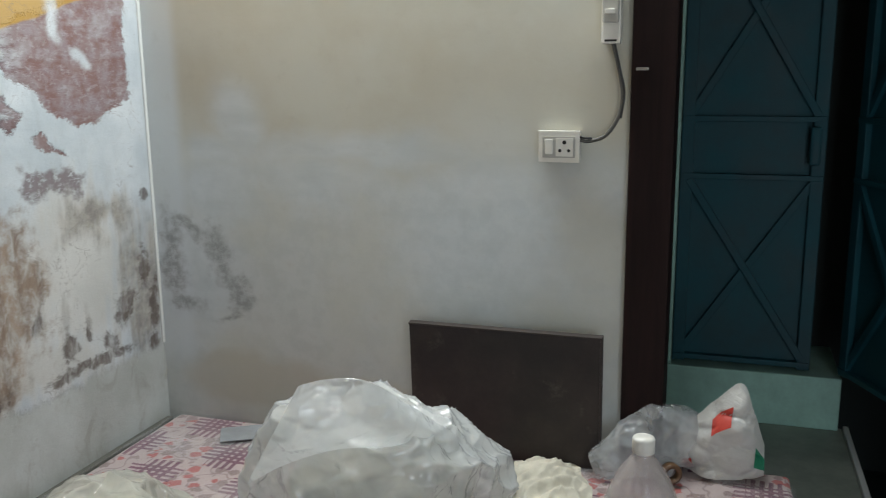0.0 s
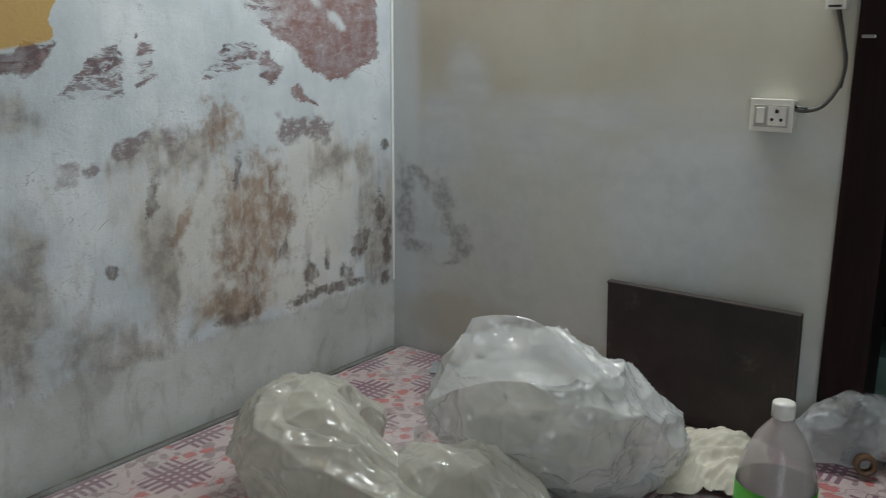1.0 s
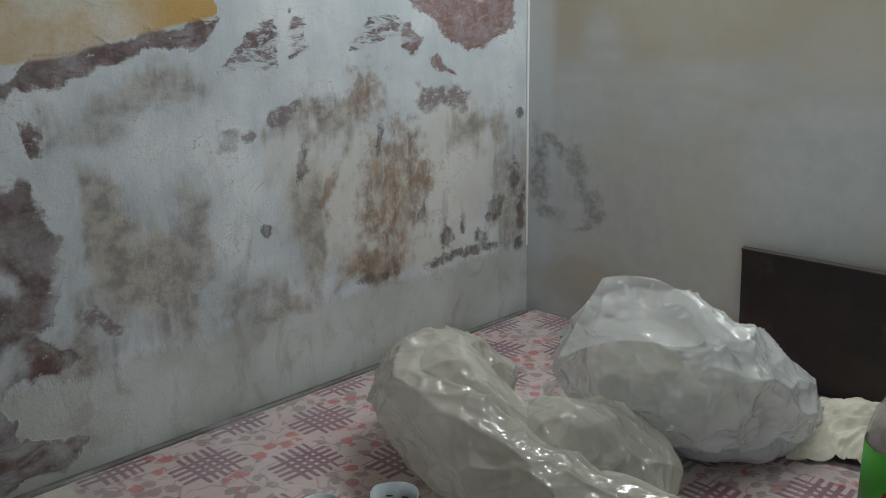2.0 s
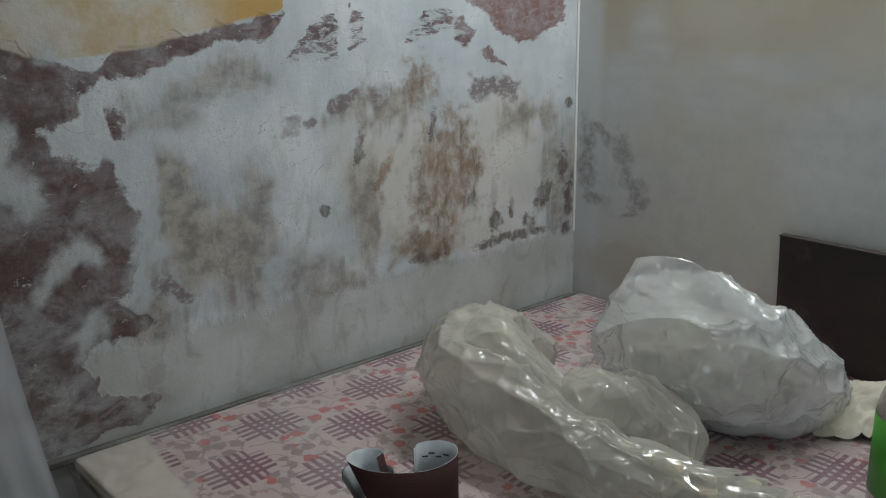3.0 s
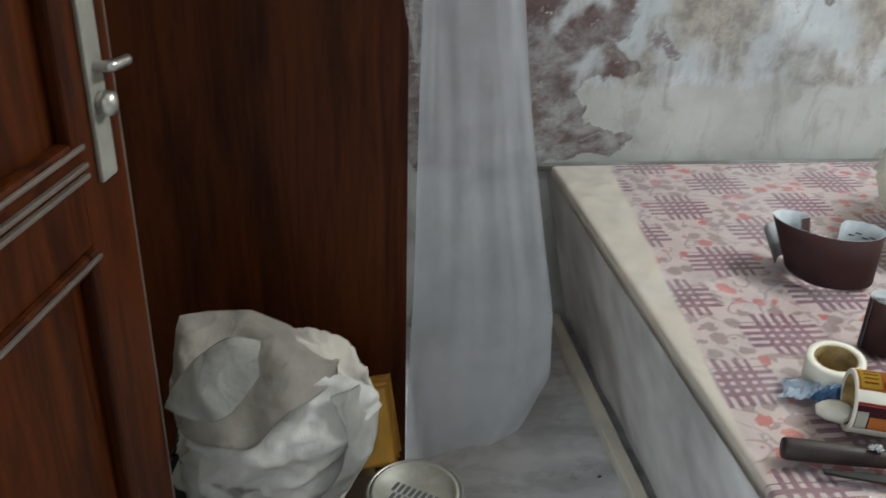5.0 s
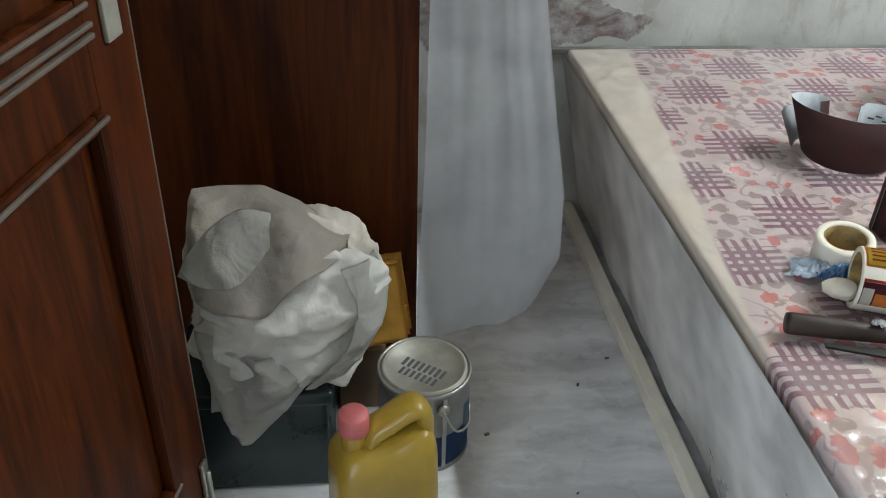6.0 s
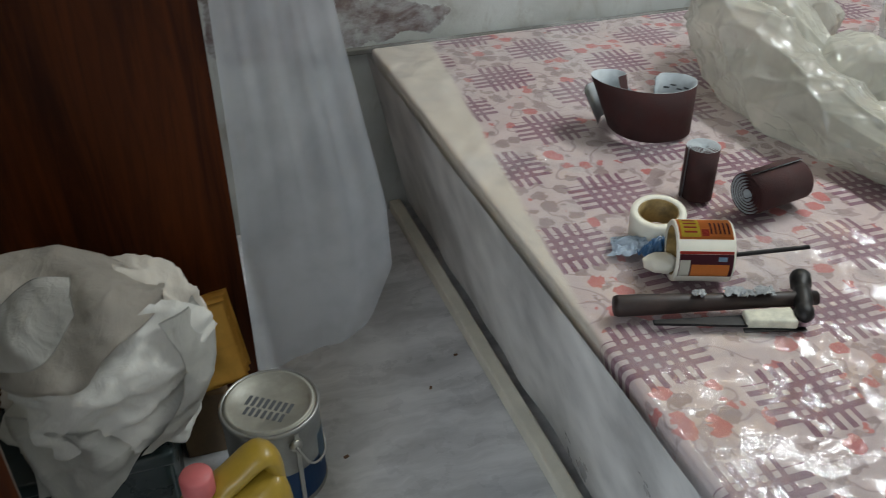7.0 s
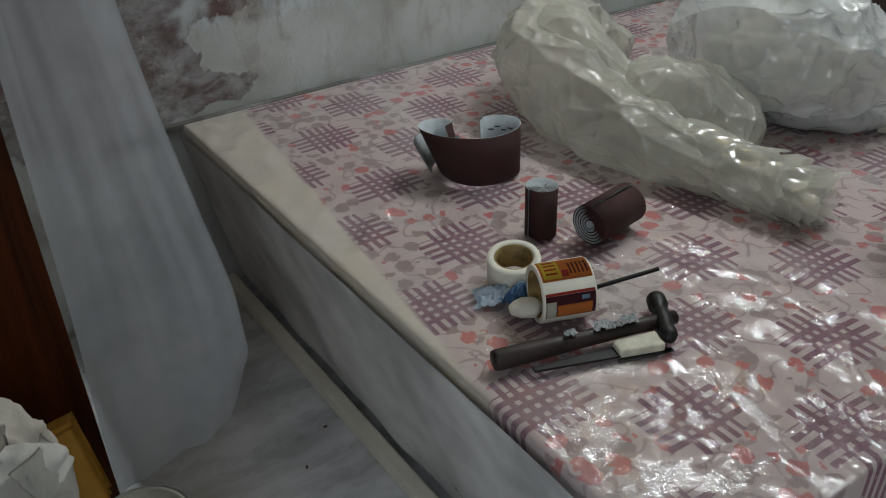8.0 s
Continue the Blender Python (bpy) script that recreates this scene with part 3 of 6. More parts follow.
def cotton_material(name, colour):
    """Creased cotton: long ridged wrinkles over a fine weave."""
    k = Mat(name, 0.9)
    c = k.coords()
    big = k.noise(9, 5, 0.6, c)
    v = k.vmath("ADD", k.vmath("MULTIPLY", c, (1.0, 1.0, 0.55)), k.vmath("MULTIPLY", k.noise(7, 3, 0.5, c, True), (0.12, 0.12, 0.12)))
    ridge = k.math("ABSOLUTE", k.math("SUBTRACT", k.noise(22, 4, 0.55, v), 0.5))
    weave = k.noise(320, 2, 0.6, c)
    col = k.mix(k.ramp(big, 0.3, 0.7), tuple(x * 0.84 for x in colour), colour)
    k.set(Base_Color=col)
    k.set(Normal=k.bump(k.math("ADD", k.math("MULTIPLY", ridge, -1.6), k.math("MULTIPLY", weave, 0.05)), 0.35, 0.010))
    return k.m


M_CLOTH = cotton_material("warm_grey_cotton", (0.51, 0.47, 0.41))
M_CLOTH_PALE = cotton_material("pale_grey_cotton", (0.56, 0.55, 0.51))
M_RAG = plain("cream_cotton", (0.62, 0.58, 0.48), 0.9, var=0.14, scale=12, bump=0.3, fine=300)
M_HANDLE_WOOD = plain("dirty_handle_wood", (0.024, 0.013, 0.010), 0.55, var=0.35, scale=25)
M_CREAM = plain("cream_bristle", (0.62, 0.60, 0.48), 0.7, var=0.12, scale=60)
M_YELLOW = plain("yellow_jerrycan_plastic", (0.31, 0.205, 0.024), 0.35, var=0.14, scale=7, coat=0.2)
M_RED_CAP = plain("faded_red_plastic", (0.48, 0.12, 0.12), 0.5, var=0.12)
M_TIN = plain("tin_plate", (0.34, 0.34, 0.32), 0.4, 0.75, var=0.15, scale=10)
M_LID = plain("dusty_lid", (0.34, 0.33, 0.28), 0.5, 0.3, var=0.15, scale=14)
M_BLUE = plain("blue_label", (0.02, 0.10, 0.30), 0.45, var=0.1)
M_LIGHT_BLUE = plain("pale_blue_label", (0.30, 0.45, 0.58), 0.5, var=0.1)
M_ENVELOPE = plain("yellow_cloth", (0.72, 0.42, 0.08), 0.8, var=0.1, scale=10)
M_CARTON = plain("brown_carton", (0.22, 0.15, 0.09), 0.8, var=0.15)
M_BUCKET = plain("dark_teal_plastic", (0.016, 0.028, 0.029), 0.3, var=0.2)
M_SLATE = plain("grey_abrasive", (0.27, 0.28, 0.29), 0.8, var=0.12, fine=300)
M_GREEN = plain("green_label", (0.06, 0.30, 0.03), 0.4, var=0.1)
M_RED = plain("red_print", (0.55, 0.06, 0.04), 0.5, var=0.1)
M_ORANGE = plain("orange_print", (0.80, 0.26, 0.06), 0.5, var=0.1)
M_YELLOW_PRINT = plain("yellow_print", (0.85, 0.66, 0.07), 0.5, var=0.12)
M_DARK_PRINT = plain("dark_maroon_print", (0.10, 0.02, 0.03), 0.5, var=0.1)
M_CARRIER = film_material("white_carrier_film", (0.75, 0.74, 0.70), 0.05, 0.3, 0.4, 14.0, 0.2)
M_CARRIER_GREEN = plain("green_carrier_print", (0.02, 0.22, 0.12), 0.35, var=0.1)
M_BROWN = plain("brown_tape", (0.12, 0.06, 0.025), 0.35, var=0.2)
M_BLUE_FOIL = film_material("blue_white_wrapper", (0.50, 0.60, 0.70), 0.1, 0.2, 0.6, 40.0, 0.1)
M_NAVY = plain("navy_wrapper", (0.03, 0.08, 0.16), 0.3, var=0.3, scale=40)
# dark tone standing in for the shade in the gap behind the bed
M_GAP_SHADE = plain("gap_shade", (0.12, 0.115, 0.10), 0.9)
bottle_k = Mat("clear_bottle", 0.1)
bottle_k.set(Base_Color=(0.70, 0.62, 0.60))
b_tr = bottle_k.t.nodes.new("ShaderNodeBsdfTransparent")
b_gl = bottle_k.t.nodes.new("ShaderNodeBsdfGlossy")
b_gl.inputs["Roughness"].default_value = 0.08
b_m1, b_m2 = bottle_k.t.nodes.new("ShaderNodeMixShader"), bottle_k.t.nodes.new("ShaderNodeMixShader")
b_m1.inputs[0].default_value = 0.30
bottle_k.t.links.new(b_tr.outputs[0], b_m1.inputs[1])
bottle_k.t.links.new(bottle_k.b.outputs[0], b_m1.inputs[2])
bottle_k.put(b_m2.inputs[0], bottle_k.math("MULTIPLY", bottle_k.node("ShaderNodeFresnel", 0, IOR=1.35), 0.3))
bottle_k.t.links.new(b_m1.outputs[0], b_m2.inputs[1])
bottle_k.t.links.new(b_gl.outputs[0], b_m2.inputs[2])
bottle_k.t.links.new(b_m2.outputs[0], bottle_k.out.inputs[0])
M_BOTTLE = bottle_k.m
glow_k = Mat("tube_glow", 0.4)
glow_k.set(Base_Color=(0.9, 0.9, 0.85), Emission_Color=(1.0, 0.96, 0.88, 1), Emission_Strength=6.0)
M_GLOW = glow_k.m

# ---------------- mesh helpers ----------------


def part(name, bm, material, parent=None, label="", smooth=False):
    me = bpy.data.meshes.new(name)
    bm.to_mesh(me)
    bm.free()
    for mm in (material if isinstance(material, (list, tuple)) else [material]):
        me.materials.append(mm)
    if smooth:
        for poly in me.polygons:
            poly.use_smooth = True
    ob = new(name, me)
    if parent is not None:
        ob.parent = parent
    if label:
        ob["label"] = label
    return ob


def empty(name, label, category, m=None, group="", kind=""):
    ob = new(name)
    if m is not None:
        ob.matrix_world = m
    return tagged(ob, label, category, group, kind)


def box(x0, x1, y0, y1, z0, z1, bevel=0.0, seg=2, bm=None):
    bm = bm or bmesh.new()
    made = bmesh.ops.create_cube(bm, size=1.0)["verts"]
    for v in made:
        v.co = Vector((x0 + (v.co.x + 0.5) * (x1 - x0), y0 + (v.co.y + 0.5) * (y1 - y0), z0 + (v.co.z + 0.5) * (z1 - z0)))
    if bevel:
        edges = list({e for v in made for e in v.link_edges})
        bmesh.ops.bevel(bm, geom=edges, offset=bevel, segments=seg, profile=0.6, affect="EDGES")
    return bm


def lathe(profile, n=40, m=None):
    """A body turned round z from (radius, height) pairs; radius 0 closes it."""
    bm = bmesh.new()
    rings = []
    for r, z in profile:
        if r < 1e-5:
            rings.append([bm.verts.new((0, 0, z))])
        else:
            rings.append([bm.verts.new((r * math.cos(2 * math.pi * i / n), r * math.sin(2 * math.pi * i / n), z)) for i in range(n)])
    for a, b in zip(rings, rings[1:]):
        for i in range(n):
            j = (i + 1) % n
            if len(a) == 1:
                bm.faces.new((a[0], b[i], b[j]))
            elif len(b) == 1:
                bm.faces.new((a[i], a[j], b[0]))
            else:
                bm.faces.new((a[i], a[j], b[j], b[i]))
    if m is not None:
        bm.transform(m)
    bmesh.ops.recalc_face_normals(bm, faces=bm.faces)
    return bm


def catmull(points, n):
    """n + 1 values along a smooth curve through points (tuples of any length)."""
    pts = [np.array(p, float) for p in points]
    pts = [2 * pts[0] - pts[1], *pts, 2 * pts[-1] - pts[-2]]
    out = []
    for i in range(n + 1):
        s = i / n * (len(pts) - 3)
        j = min(int(s), len(pts) - 4)
        f = s - j
        a, b, c, d = pts[j:j + 4]
        out.append(0.5 * (2 * b + (c - a) * f + (2 * a - 5 * b + 4 * c - d) * f * f + (3 * b - a - 3 * c + d) * f ** 3))
    return out


def pipe(points, r, n=10, steps=40):
    """A round bar along a smooth curve."""
    line = [Vector(p) for p in catmull(points, steps)]
    bm = bmesh.new()
    rings = []
    for i, p in enumerate(line):
        d = (line[min(i + 1, steps)] - line[max(i - 1, 0)]).normalized()
        u = d.cross(Vector((0.31, 0.17, 0.93))).normalized()
        w = d.cross(u)
        rings.append([bm.verts.new(p + r * (math.cos(2 * math.pi * k / n) * u + math.sin(2 * math.pi * k / n) * w)) for k in range(n)])
    for a, b in zip(rings, rings[1:]):
        for k in range(n):
            bm.faces.new((a[k], a[(k + 1) % n], b[(k + 1) % n], b[k]))
    bm.faces.new(rings[0])
    bm.faces.new(rings[-1])
    bmesh.ops.recalc_face_normals(bm, faces=bm.faces)
    return bm


def fold(p, seed, scale, amount):
    """Taut film or cloth between long sharp creases."""
    q = Vector(p) * scale + Vector((seed * 7.3, seed * 3.1, seed * 1.7))
    q = q + noise.noise_vector(q * 0.5) * 0.8
    v, a = 0.0, 1.0
    turn = Matrix.Rotation(0.9 + seed, 3, (0.4, 0.5, 0.77))
    for _ in range(3):
        s = turn @ q
        v += a * (0.45 - 1.9 * abs(noise.noise(Vector((s.x * 1.9, s.y * 0.55, s.z * 1.2)))))
        q = turn @ (q * 1.9) + Vector((3.1, 1.7, 5.2))
        a *= 0.40
    return v * amount


def film_fold(p, seed, scale, amount):
    """Flat panes of film that meet in long straight creases, fading in and out."""
    r = random.Random(seed)
    p = Vector(p)
    v = 0.0
    wob = noise.noise_vector(p * scale * 0.45 + Vector((seed, 0, 0))) * 0.55
    for i in range(6):
        d = Vector((r.uniform(-1, 1), r.uniform(-1, 1), r.uniform(-1, 1))).normalized()
        f = scale * r.uniform(0.5, 1.5)
        s = (p.dot(d) * f + wob.dot(d) * 1.2 + r.random()) % 1.0
        fade = max(0.0, 0.25 + 1.1 * noise.noise(p * scale * 0.5 + Vector((i * 5.1, seed, 2.0))))
        v += (0.5 - abs(2 * s - 1)) * fade / (0.6 + f / scale)
    return v * amount


def panes(p, seed, size, amount, stretch=(1.0, 0.7, 1.0)):
    """Film sucked in between straight sharp ridges."""
    q = Vector((p.x * stretch[0], p.y * stretch[1], p.z * stretch[2])) / size + Vector((seed * 5.3, seed * 2.9, seed * 1.1))
    q += noise.noise_vector(q * 0.6) * 0.22
    near = noise.voronoi(q)[0]
    crest = math.exp(-(near[1] - near[0]) / 0.09) * max(0.0, 0.35 + 0.9 * noise.noise(q * 1.3 + Vector((7.0, 1.0, 3.0))))
    return amount * (1.3 * min(1.0, near[0]) ** 1.2 - 0.75 + 0.55 * crest)


def sack(spine, seed, floor_z, rings=150, around=150, crease=0.03, size=0.11, pleats=0.0):
    """A crumpled sack of film along a spine of (x, y, z, half width, half height), closed at both ends and flattened on what it lies on."""
    line = catmull(spine, rings)
    bm = bmesh.new()
    rows = []
    for i, (x, y, z, w, h) in enumerate(line):
        a, b = line[max(i - 1, 0)], line[min(i + 1, rings)]
        d = Vector((b[0] - a[0], b[1] - a[1], b[2] - a[2])).normalized()
        side = d.cross(Vector((0, 0, 1))).normalized()
        up = side.cross(d).normalized()
        ends = max(0.0, 1 - min(i, rings - i) / (0.25 * rings))
        row = []
        for k in range(around):
            t = 2 * math.pi * k / around
            ct, st = math.cos(t), math.sin(t)
            p = Vector((x, y, z)) + side * ct * w + up * st * h
            n = (side * ct * h + up * st * w).normalized()
            scale = min(1.0, min(w, h) / 0.10)
            off = panes(p, seed, size, crease) + panes(p, seed + 9, size * 0.42, crease * 0.34) + panes(p, seed + 17, size * 0.18, crease * 0.03)
            off -= pleats * ends * abs(math.sin(t * 5.5 + 2 * noise.noise(Vector((ct * 2, st * 2, seed)))))
            p += n * off * scale
            if p.z < floor_z + 0.002:
                p.z = floor_z + 0.002 + 0.004 * abs(noise.noise(p * 20))
            row.append(bm.verts.new(p))
        rows.append(row)
    for a, b in zip(rows, rows[1:]):
        for k in range(around):
            bm.faces.new((a[k], a[(k + 1) % around], b[(k + 1) % around], b[k]))
    for row in (rows[0], rows[-1]):
        c = bm.verts.new(sum((v.co for v in row), Vector()) / around)
        for k in range(around):
            bm.faces.new((row[k], row[(k + 1) % around], c))
    bmesh.ops.recalc_face_normals(bm, faces=bm.faces)
    return bm


def band(points, height, thick, steps=90, m=None, lean=0.0):
    """A strip standing on edge along a curve in the plane; slot 0 outside, slot 1 inside."""
    line = [Vector((p[0], p[1], 0)) for p in catmull(points, steps)]
    bm = bmesh.new()
    outer, inner = [], []
    for i, p in enumerate(line):
        d = (line[min(i + 1, steps)] - line[max(i - 1, 0)]).normalized()
        n = Vector((d.y, -d.x, 0))
        lift = lean * i / steps
        outer.append([bm.verts.new(p + n * thick / 2 + Vector((0, 0, z + lift))) for z in (0, height)])
        inner.append([bm.verts.new(p - n * thick / 2 + Vector((0, 0, z + lift))) for z in (0, height)])
    for i in range(steps):
        bm.faces.new((outer[i][0], outer[i + 1][0], outer[i + 1][1], outer[i][1])).material_index = 0
        bm.faces.new((inner[i + 1][0], inner[i][0], inner[i][1], inner[i + 1][1])).material_index = 1
        bm.faces.new((outer[i][1], outer[i + 1][1], inner[i + 1][1], inner[i][1])).material_index = 1
        bm.faces.new((outer[i + 1][0], outer[i][0], inner[i][0], inner[i + 1][0])).material_index = 0
    if m is not None:
        bm.transform(m)
    return bm


def sheet(rows, cols, place):
    """A grid surface; place(u, v) gives the point for u, v in 0..1."""
    bm = bmesh.new()
    vs = [[bm.verts.new(place(j / cols, i / rows)) for j in range(cols + 1)] for i in range(rows + 1)]
    for i in range(rows):
        for j in range(cols):
            bm.faces.new((vs[i][j], vs[i][j + 1], vs[i + 1][j + 1], vs[i + 1][j]))
    return bm

# ---------------- the room ----------------
CEIL = 2.75
ROOM_W, ROOM_S = -2.54, -3.1
DOOR_Y0, DOOR_Y1, DOOR_TOP = -2.05, -1.17, 2.1
BED_Z = 0.47


def structure(name, bm, material, label, category):
    return tagged(part(name, bm, material), label, category, kind="structure")


structure("floor", box(ROOM_W - 0.12, 0.14, ROOM_S - 0.12, 0.12, -0.06, 0.0), M_FLOOR, "grey veined marble floor of the room", "floor")


def value_noise(x, z, scale, octaves, seed):
    """Smooth random field over the plane, about -0.5 to 0.5."""
    table = np.random.RandomState(seed).rand(128, 128) - 0.5
    out, amp = np.zeros_like(x), 1.0
    for o in range(octaves):
        u, v = x * scale + 17.3 * o + 50, z * scale + 9.1 * o + 50
        iu, iv = np.floor(u).astype(int), np.floor(v).astype(int)
        fu, fv = u - iu, v - iv
        fu, fv = fu * fu * (3 - 2 * fu), fv * fv * (3 - 2 * fv)
        t = lambda a, b: table[(iu + a) % 128, (iv + b) % 128]
        out += amp * ((t(0, 0) * (1 - fu) + t(1, 0) * fu) * (1 - fv) + (t(0, 1) * (1 - fu) + t(1, 1) * fu) * fv)
        scale, amp = scale * 2.1, amp * 0.55
    return out


def oval_distance(x, z, items):
    best = np.full_like(x, 3.0)
    for u, v, ru, rv, turn in items:
        c, s = math.cos(radians(turn)), math.sin(radians(turn))
        dx, dz = x - u, z - v
        best = np.minimum(best, np.hypot((c * dx + s * dz) / ru, (c * dz - s * dx) / rv))
    return best


def outline_distance(x, z, shapes):
    """1 on the outline of the nearest painted shape, less inside it, more outside."""
    best = np.full_like(x, 3.0)
    for shape in shapes:
        d, inside = np.full_like(x, 9.0), np.zeros(x.shape, bool)
        for (ax, az), (bx, bz) in zip(shape, shape[1:] + shape[:1]):
            ex, ez = bx - ax, bz - az
            t = np.clip(((x - ax) * ex + (z - az) * ez) / (ex * ex + ez * ez), 0, 1)
            d = np.minimum(d, np.hypot(x - ax - t * ex, z - az - t * ez))
            inside ^= ((az > z) != (bz > z)) & (x < ex * (z - az) / (ez if ez else 1e-9) + ax)
        best = np.minimum(best, 1 + np.where(inside, -d, d) / 0.03)
    return best


def mural_wall():
    x0, x1 = ROOM_W - 0.12, 0.14
    xs = np.concatenate([np.linspace(x0, -1.86, 8), np.arange(-1.85, 0.0, 0.006), np.linspace(0.0, x1, 3)])
    zs = np.concatenate([np.linspace(0.0, 0.40, 6), np.arange(0.41, 1.64, 0.006), np.linspace(1.65, CEIL, 10)])
    gx, gz = np.meshgrid(xs, zs)
    nx, nz = len(xs), len(zs)
    front = np.stack([gx.ravel(), np.zeros(nx * nz), gz.ravel()], 1)
    back = np.array([(x0, 0.12, 0.0), (x1, 0.12, 0.0), (x1, 0.12, CEIL), (x0, 0.12, CEIL)])
    i = (np.arange(nz - 1)[:, None] * nx + np.arange(nx - 1)[None]).ravel()
    faces = np.stack([i, i + 1, i + nx + 1, i + nx], 1).tolist()
    n = nx * nz
    c = [0, nx - 1, n - 1, n - nx]
    faces += [(n, n + 3, n + 2, n + 1)] + [(c[k], n + k, n + (k + 1) % 4, c[(k + 1) % 4]) for k in range(4)]
    me = bpy.data.meshes.new("wall_north")
    me.from_pydata(np.concatenate([front, back]).tolist(), [], faces)
    me.update()
    x, z = front[:, 0], front[:, 2]
    wx, wz = value_noise(x, z, 9, 5, 1), value_noise(x, z, 9, 5, 2)
    p = (x + 0.075 * wx, z + 0.075 * wz)
    q = (x + 0.035 * wx, z + 0.035 * wz)
    line = np.interp(x + 0.05 * wx, (-1.9, -1.67, -1.50, -1.41, -1.29, -1.17, -0.965, -0.95, -0.74, -0.663, -0.519, -0.335, -0.066), (1.36, 1.30, 1.25, 1.24, 1.25, 1.28, 1.322, 1.62, 1.56, 1.444, 1.41, 1.458, 1.53))
    sky = np.clip(1 - (z - line) / 0.2, -1, 3)
    sets = (("stain_a", [oval_distance(*p, CREAM), oval_distance(*p, GREY_STAINS), oval_distance(*p, BROWN_STAINS)]),
            ("stain_b", [outline_distance(x + 0.045 * wx, z + 0.045 * wz, MAROON), outline_distance(x + 0.022 * wx, z + 0.022 * wz, HILLS), oval_distance(*p, PURPLE)]),
            ("stain_c", [np.minimum(oval_distance(*p, WHITE), outline_distance(x + 0.05 * wx, z + 0.05 * wz, PUTTY)), oval_distance(*q, SPECKS), sky]))
    for name, values in sets:
        a = me.attributes.new(name, "FLOAT_COLOR", "POINT")
        full = np.full((n + 4, 4), 3.0, np.float32)
        full[:n, :3] = np.stack(values, 1)
        a.data.foreach_set("color", full.ravel())
    me.materials.append(M_MURAL)
    return tagged(new("wall_north", me), "white puttied wall with a flaking old painted mural", "wall", kind="structure")


mural_wall()
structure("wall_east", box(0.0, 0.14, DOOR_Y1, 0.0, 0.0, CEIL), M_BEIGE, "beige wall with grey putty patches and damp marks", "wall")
structure("wall_east_lintel", box(0.0, 0.14, DOOR_Y0, DOOR_Y1, DOOR_TOP, CEIL), M_BEIGE, "beige wall over the doorway", "wall")
structure("wall_east_pier", box(0.0, 0.14, ROOM_S - 0.12, DOOR_Y0, 0.0, CEIL), M_BEIGE, "plain beige wall beside the doorway", "wall")
WD0, WD1, WDT = -2.66, -1.87, 2.05
structure("wall_west", box(ROOM_W - 0.12, ROOM_W, WD1, 0.0, 0.0, CEIL), M_PLASTER, "plain plastered wall behind the open door", "wall")
structure("wall_west_pier", box(ROOM_W - 0.12, ROOM_W, ROOM_S, WD0, 0.0, CEIL), M_PLASTER, "plain plastered wall beside the doorway", "wall")
structure("wall_west_lintel", box(ROOM_W - 0.12, ROOM_W, WD0, WD1, WDT, CEIL), M_PLASTER, "plain plastered wall over the doorway", "wall")
structure("wall_south", box(ROOM_W - 0.12, 0.0, ROOM_S - 0.12, ROOM_S, 0.0, CEIL), M_PLASTER, "plain plastered wall of the room", "wall")
structure("ground", box(ROOM_W - 3.0, ROOM_W - 0.12, -4.5, 0.5, -0.08, -0.01), M_PLASTER, "pale concrete ground outside the doorway", "ground")
structure("ceiling", box(ROOM_W - 0.12, 0.14, ROOM_S - 0.12, 0.12, CEIL, CEIL + 0.1), M_CEILING, "plain white painted ceiling", "ceiling")
structure("trim_corner", box(-0.010, -0.001, -0.004, -0.0005, 0.66, CEIL - 0.01), M_CEILING, "thin white filler line in the wall corner", "trim")
# ledge coloured dark to paint the shaded gap between bed and wall
structure("trim_ledge", box(-1.70, -0.012, -0.020, -0.001, 0.448, 0.462, 0.003), M_GAP_SHADE, "narrow ledge along the painted wall, coloured dark as a shaded gap", "trim")


def tube_light():
    t = empty("tube_light", "white tube light on the wall over the doorway", "lamp", pose(-0.05, TUBE_Y, TUBE_Z))
    part("housing", box(-0.03, 0.05, -0.62, 0.62, 0.0, 0.05, 0.006), M_WHITE_PVC, t)
    part("tube", lathe([(0, -0.59), (0.013, -0.59), (0.013, 0.59), (0, 0.59)], 16, pose(-0.02, 0, -0.016, 90)), M_GLOW, t, "glowing glass tube", True)


tube_light()

# ---------------- lobby behind the doorway ----------------
LOB = 0.9
jamb = empty("door_frame", "dark brown stained wooden frame round the doorway", "door frame", kind="structure")
part("jamb", box(-0.022, 0.11, DOOR_Y1 - 0.085, DOOR_Y1 + 0.004, 0.0, DOOR_TOP, 0.004), M_JAMB, jamb)
part("jamb", box(-0.022, 0.11, DOOR_Y0 - 0.004, DOOR_Y0 + 0.085, 0.0, DOOR_TOP, 0.004), M_JAMB, jamb)
part("head", box(-0.022, 0.11, DOOR_Y0, DOOR_Y1, DOOR_TOP - 0.085, DOOR_TOP + 0.004, 0.004), M_JAMB, jamb)
part("hinge", box(-0.026, -0.021, DOOR_Y1 - 0.03, DOOR_Y1 - 0.006, 1.335, 1.341, 0.001), M_STEEL, jamb, "small bright screw line")
structure("lobby_floor", box(0.14, LOB, -1.735, -1.0, 0.0, 0.26, 0.006), M_LANDING, "grey-green stone landing before the metal door", "floor")
# the darkness beside the landing is put into this floor's colour
structure("lobby_floor_low", box(0.14, LOB + 0.4, -2.6, -1.735, -0.06, 0.0), M_LOBBY_SHADE, "lower floor beside the landing, shade put into its dark colour", "floor")
structure("trim_landing", box(0.16, LOB, -1.752, -1.736, 0.245, 0.268, 0.003), M_CEILING, "pale edging strip of the landing", "trim")
structure("lobby_step", box(LOB - 0.03, LOB + 0.3, -1.72, -1.0, 0.26, 0.425, 0.006), M_MINT, "mint green painted step under the metal door", "step")
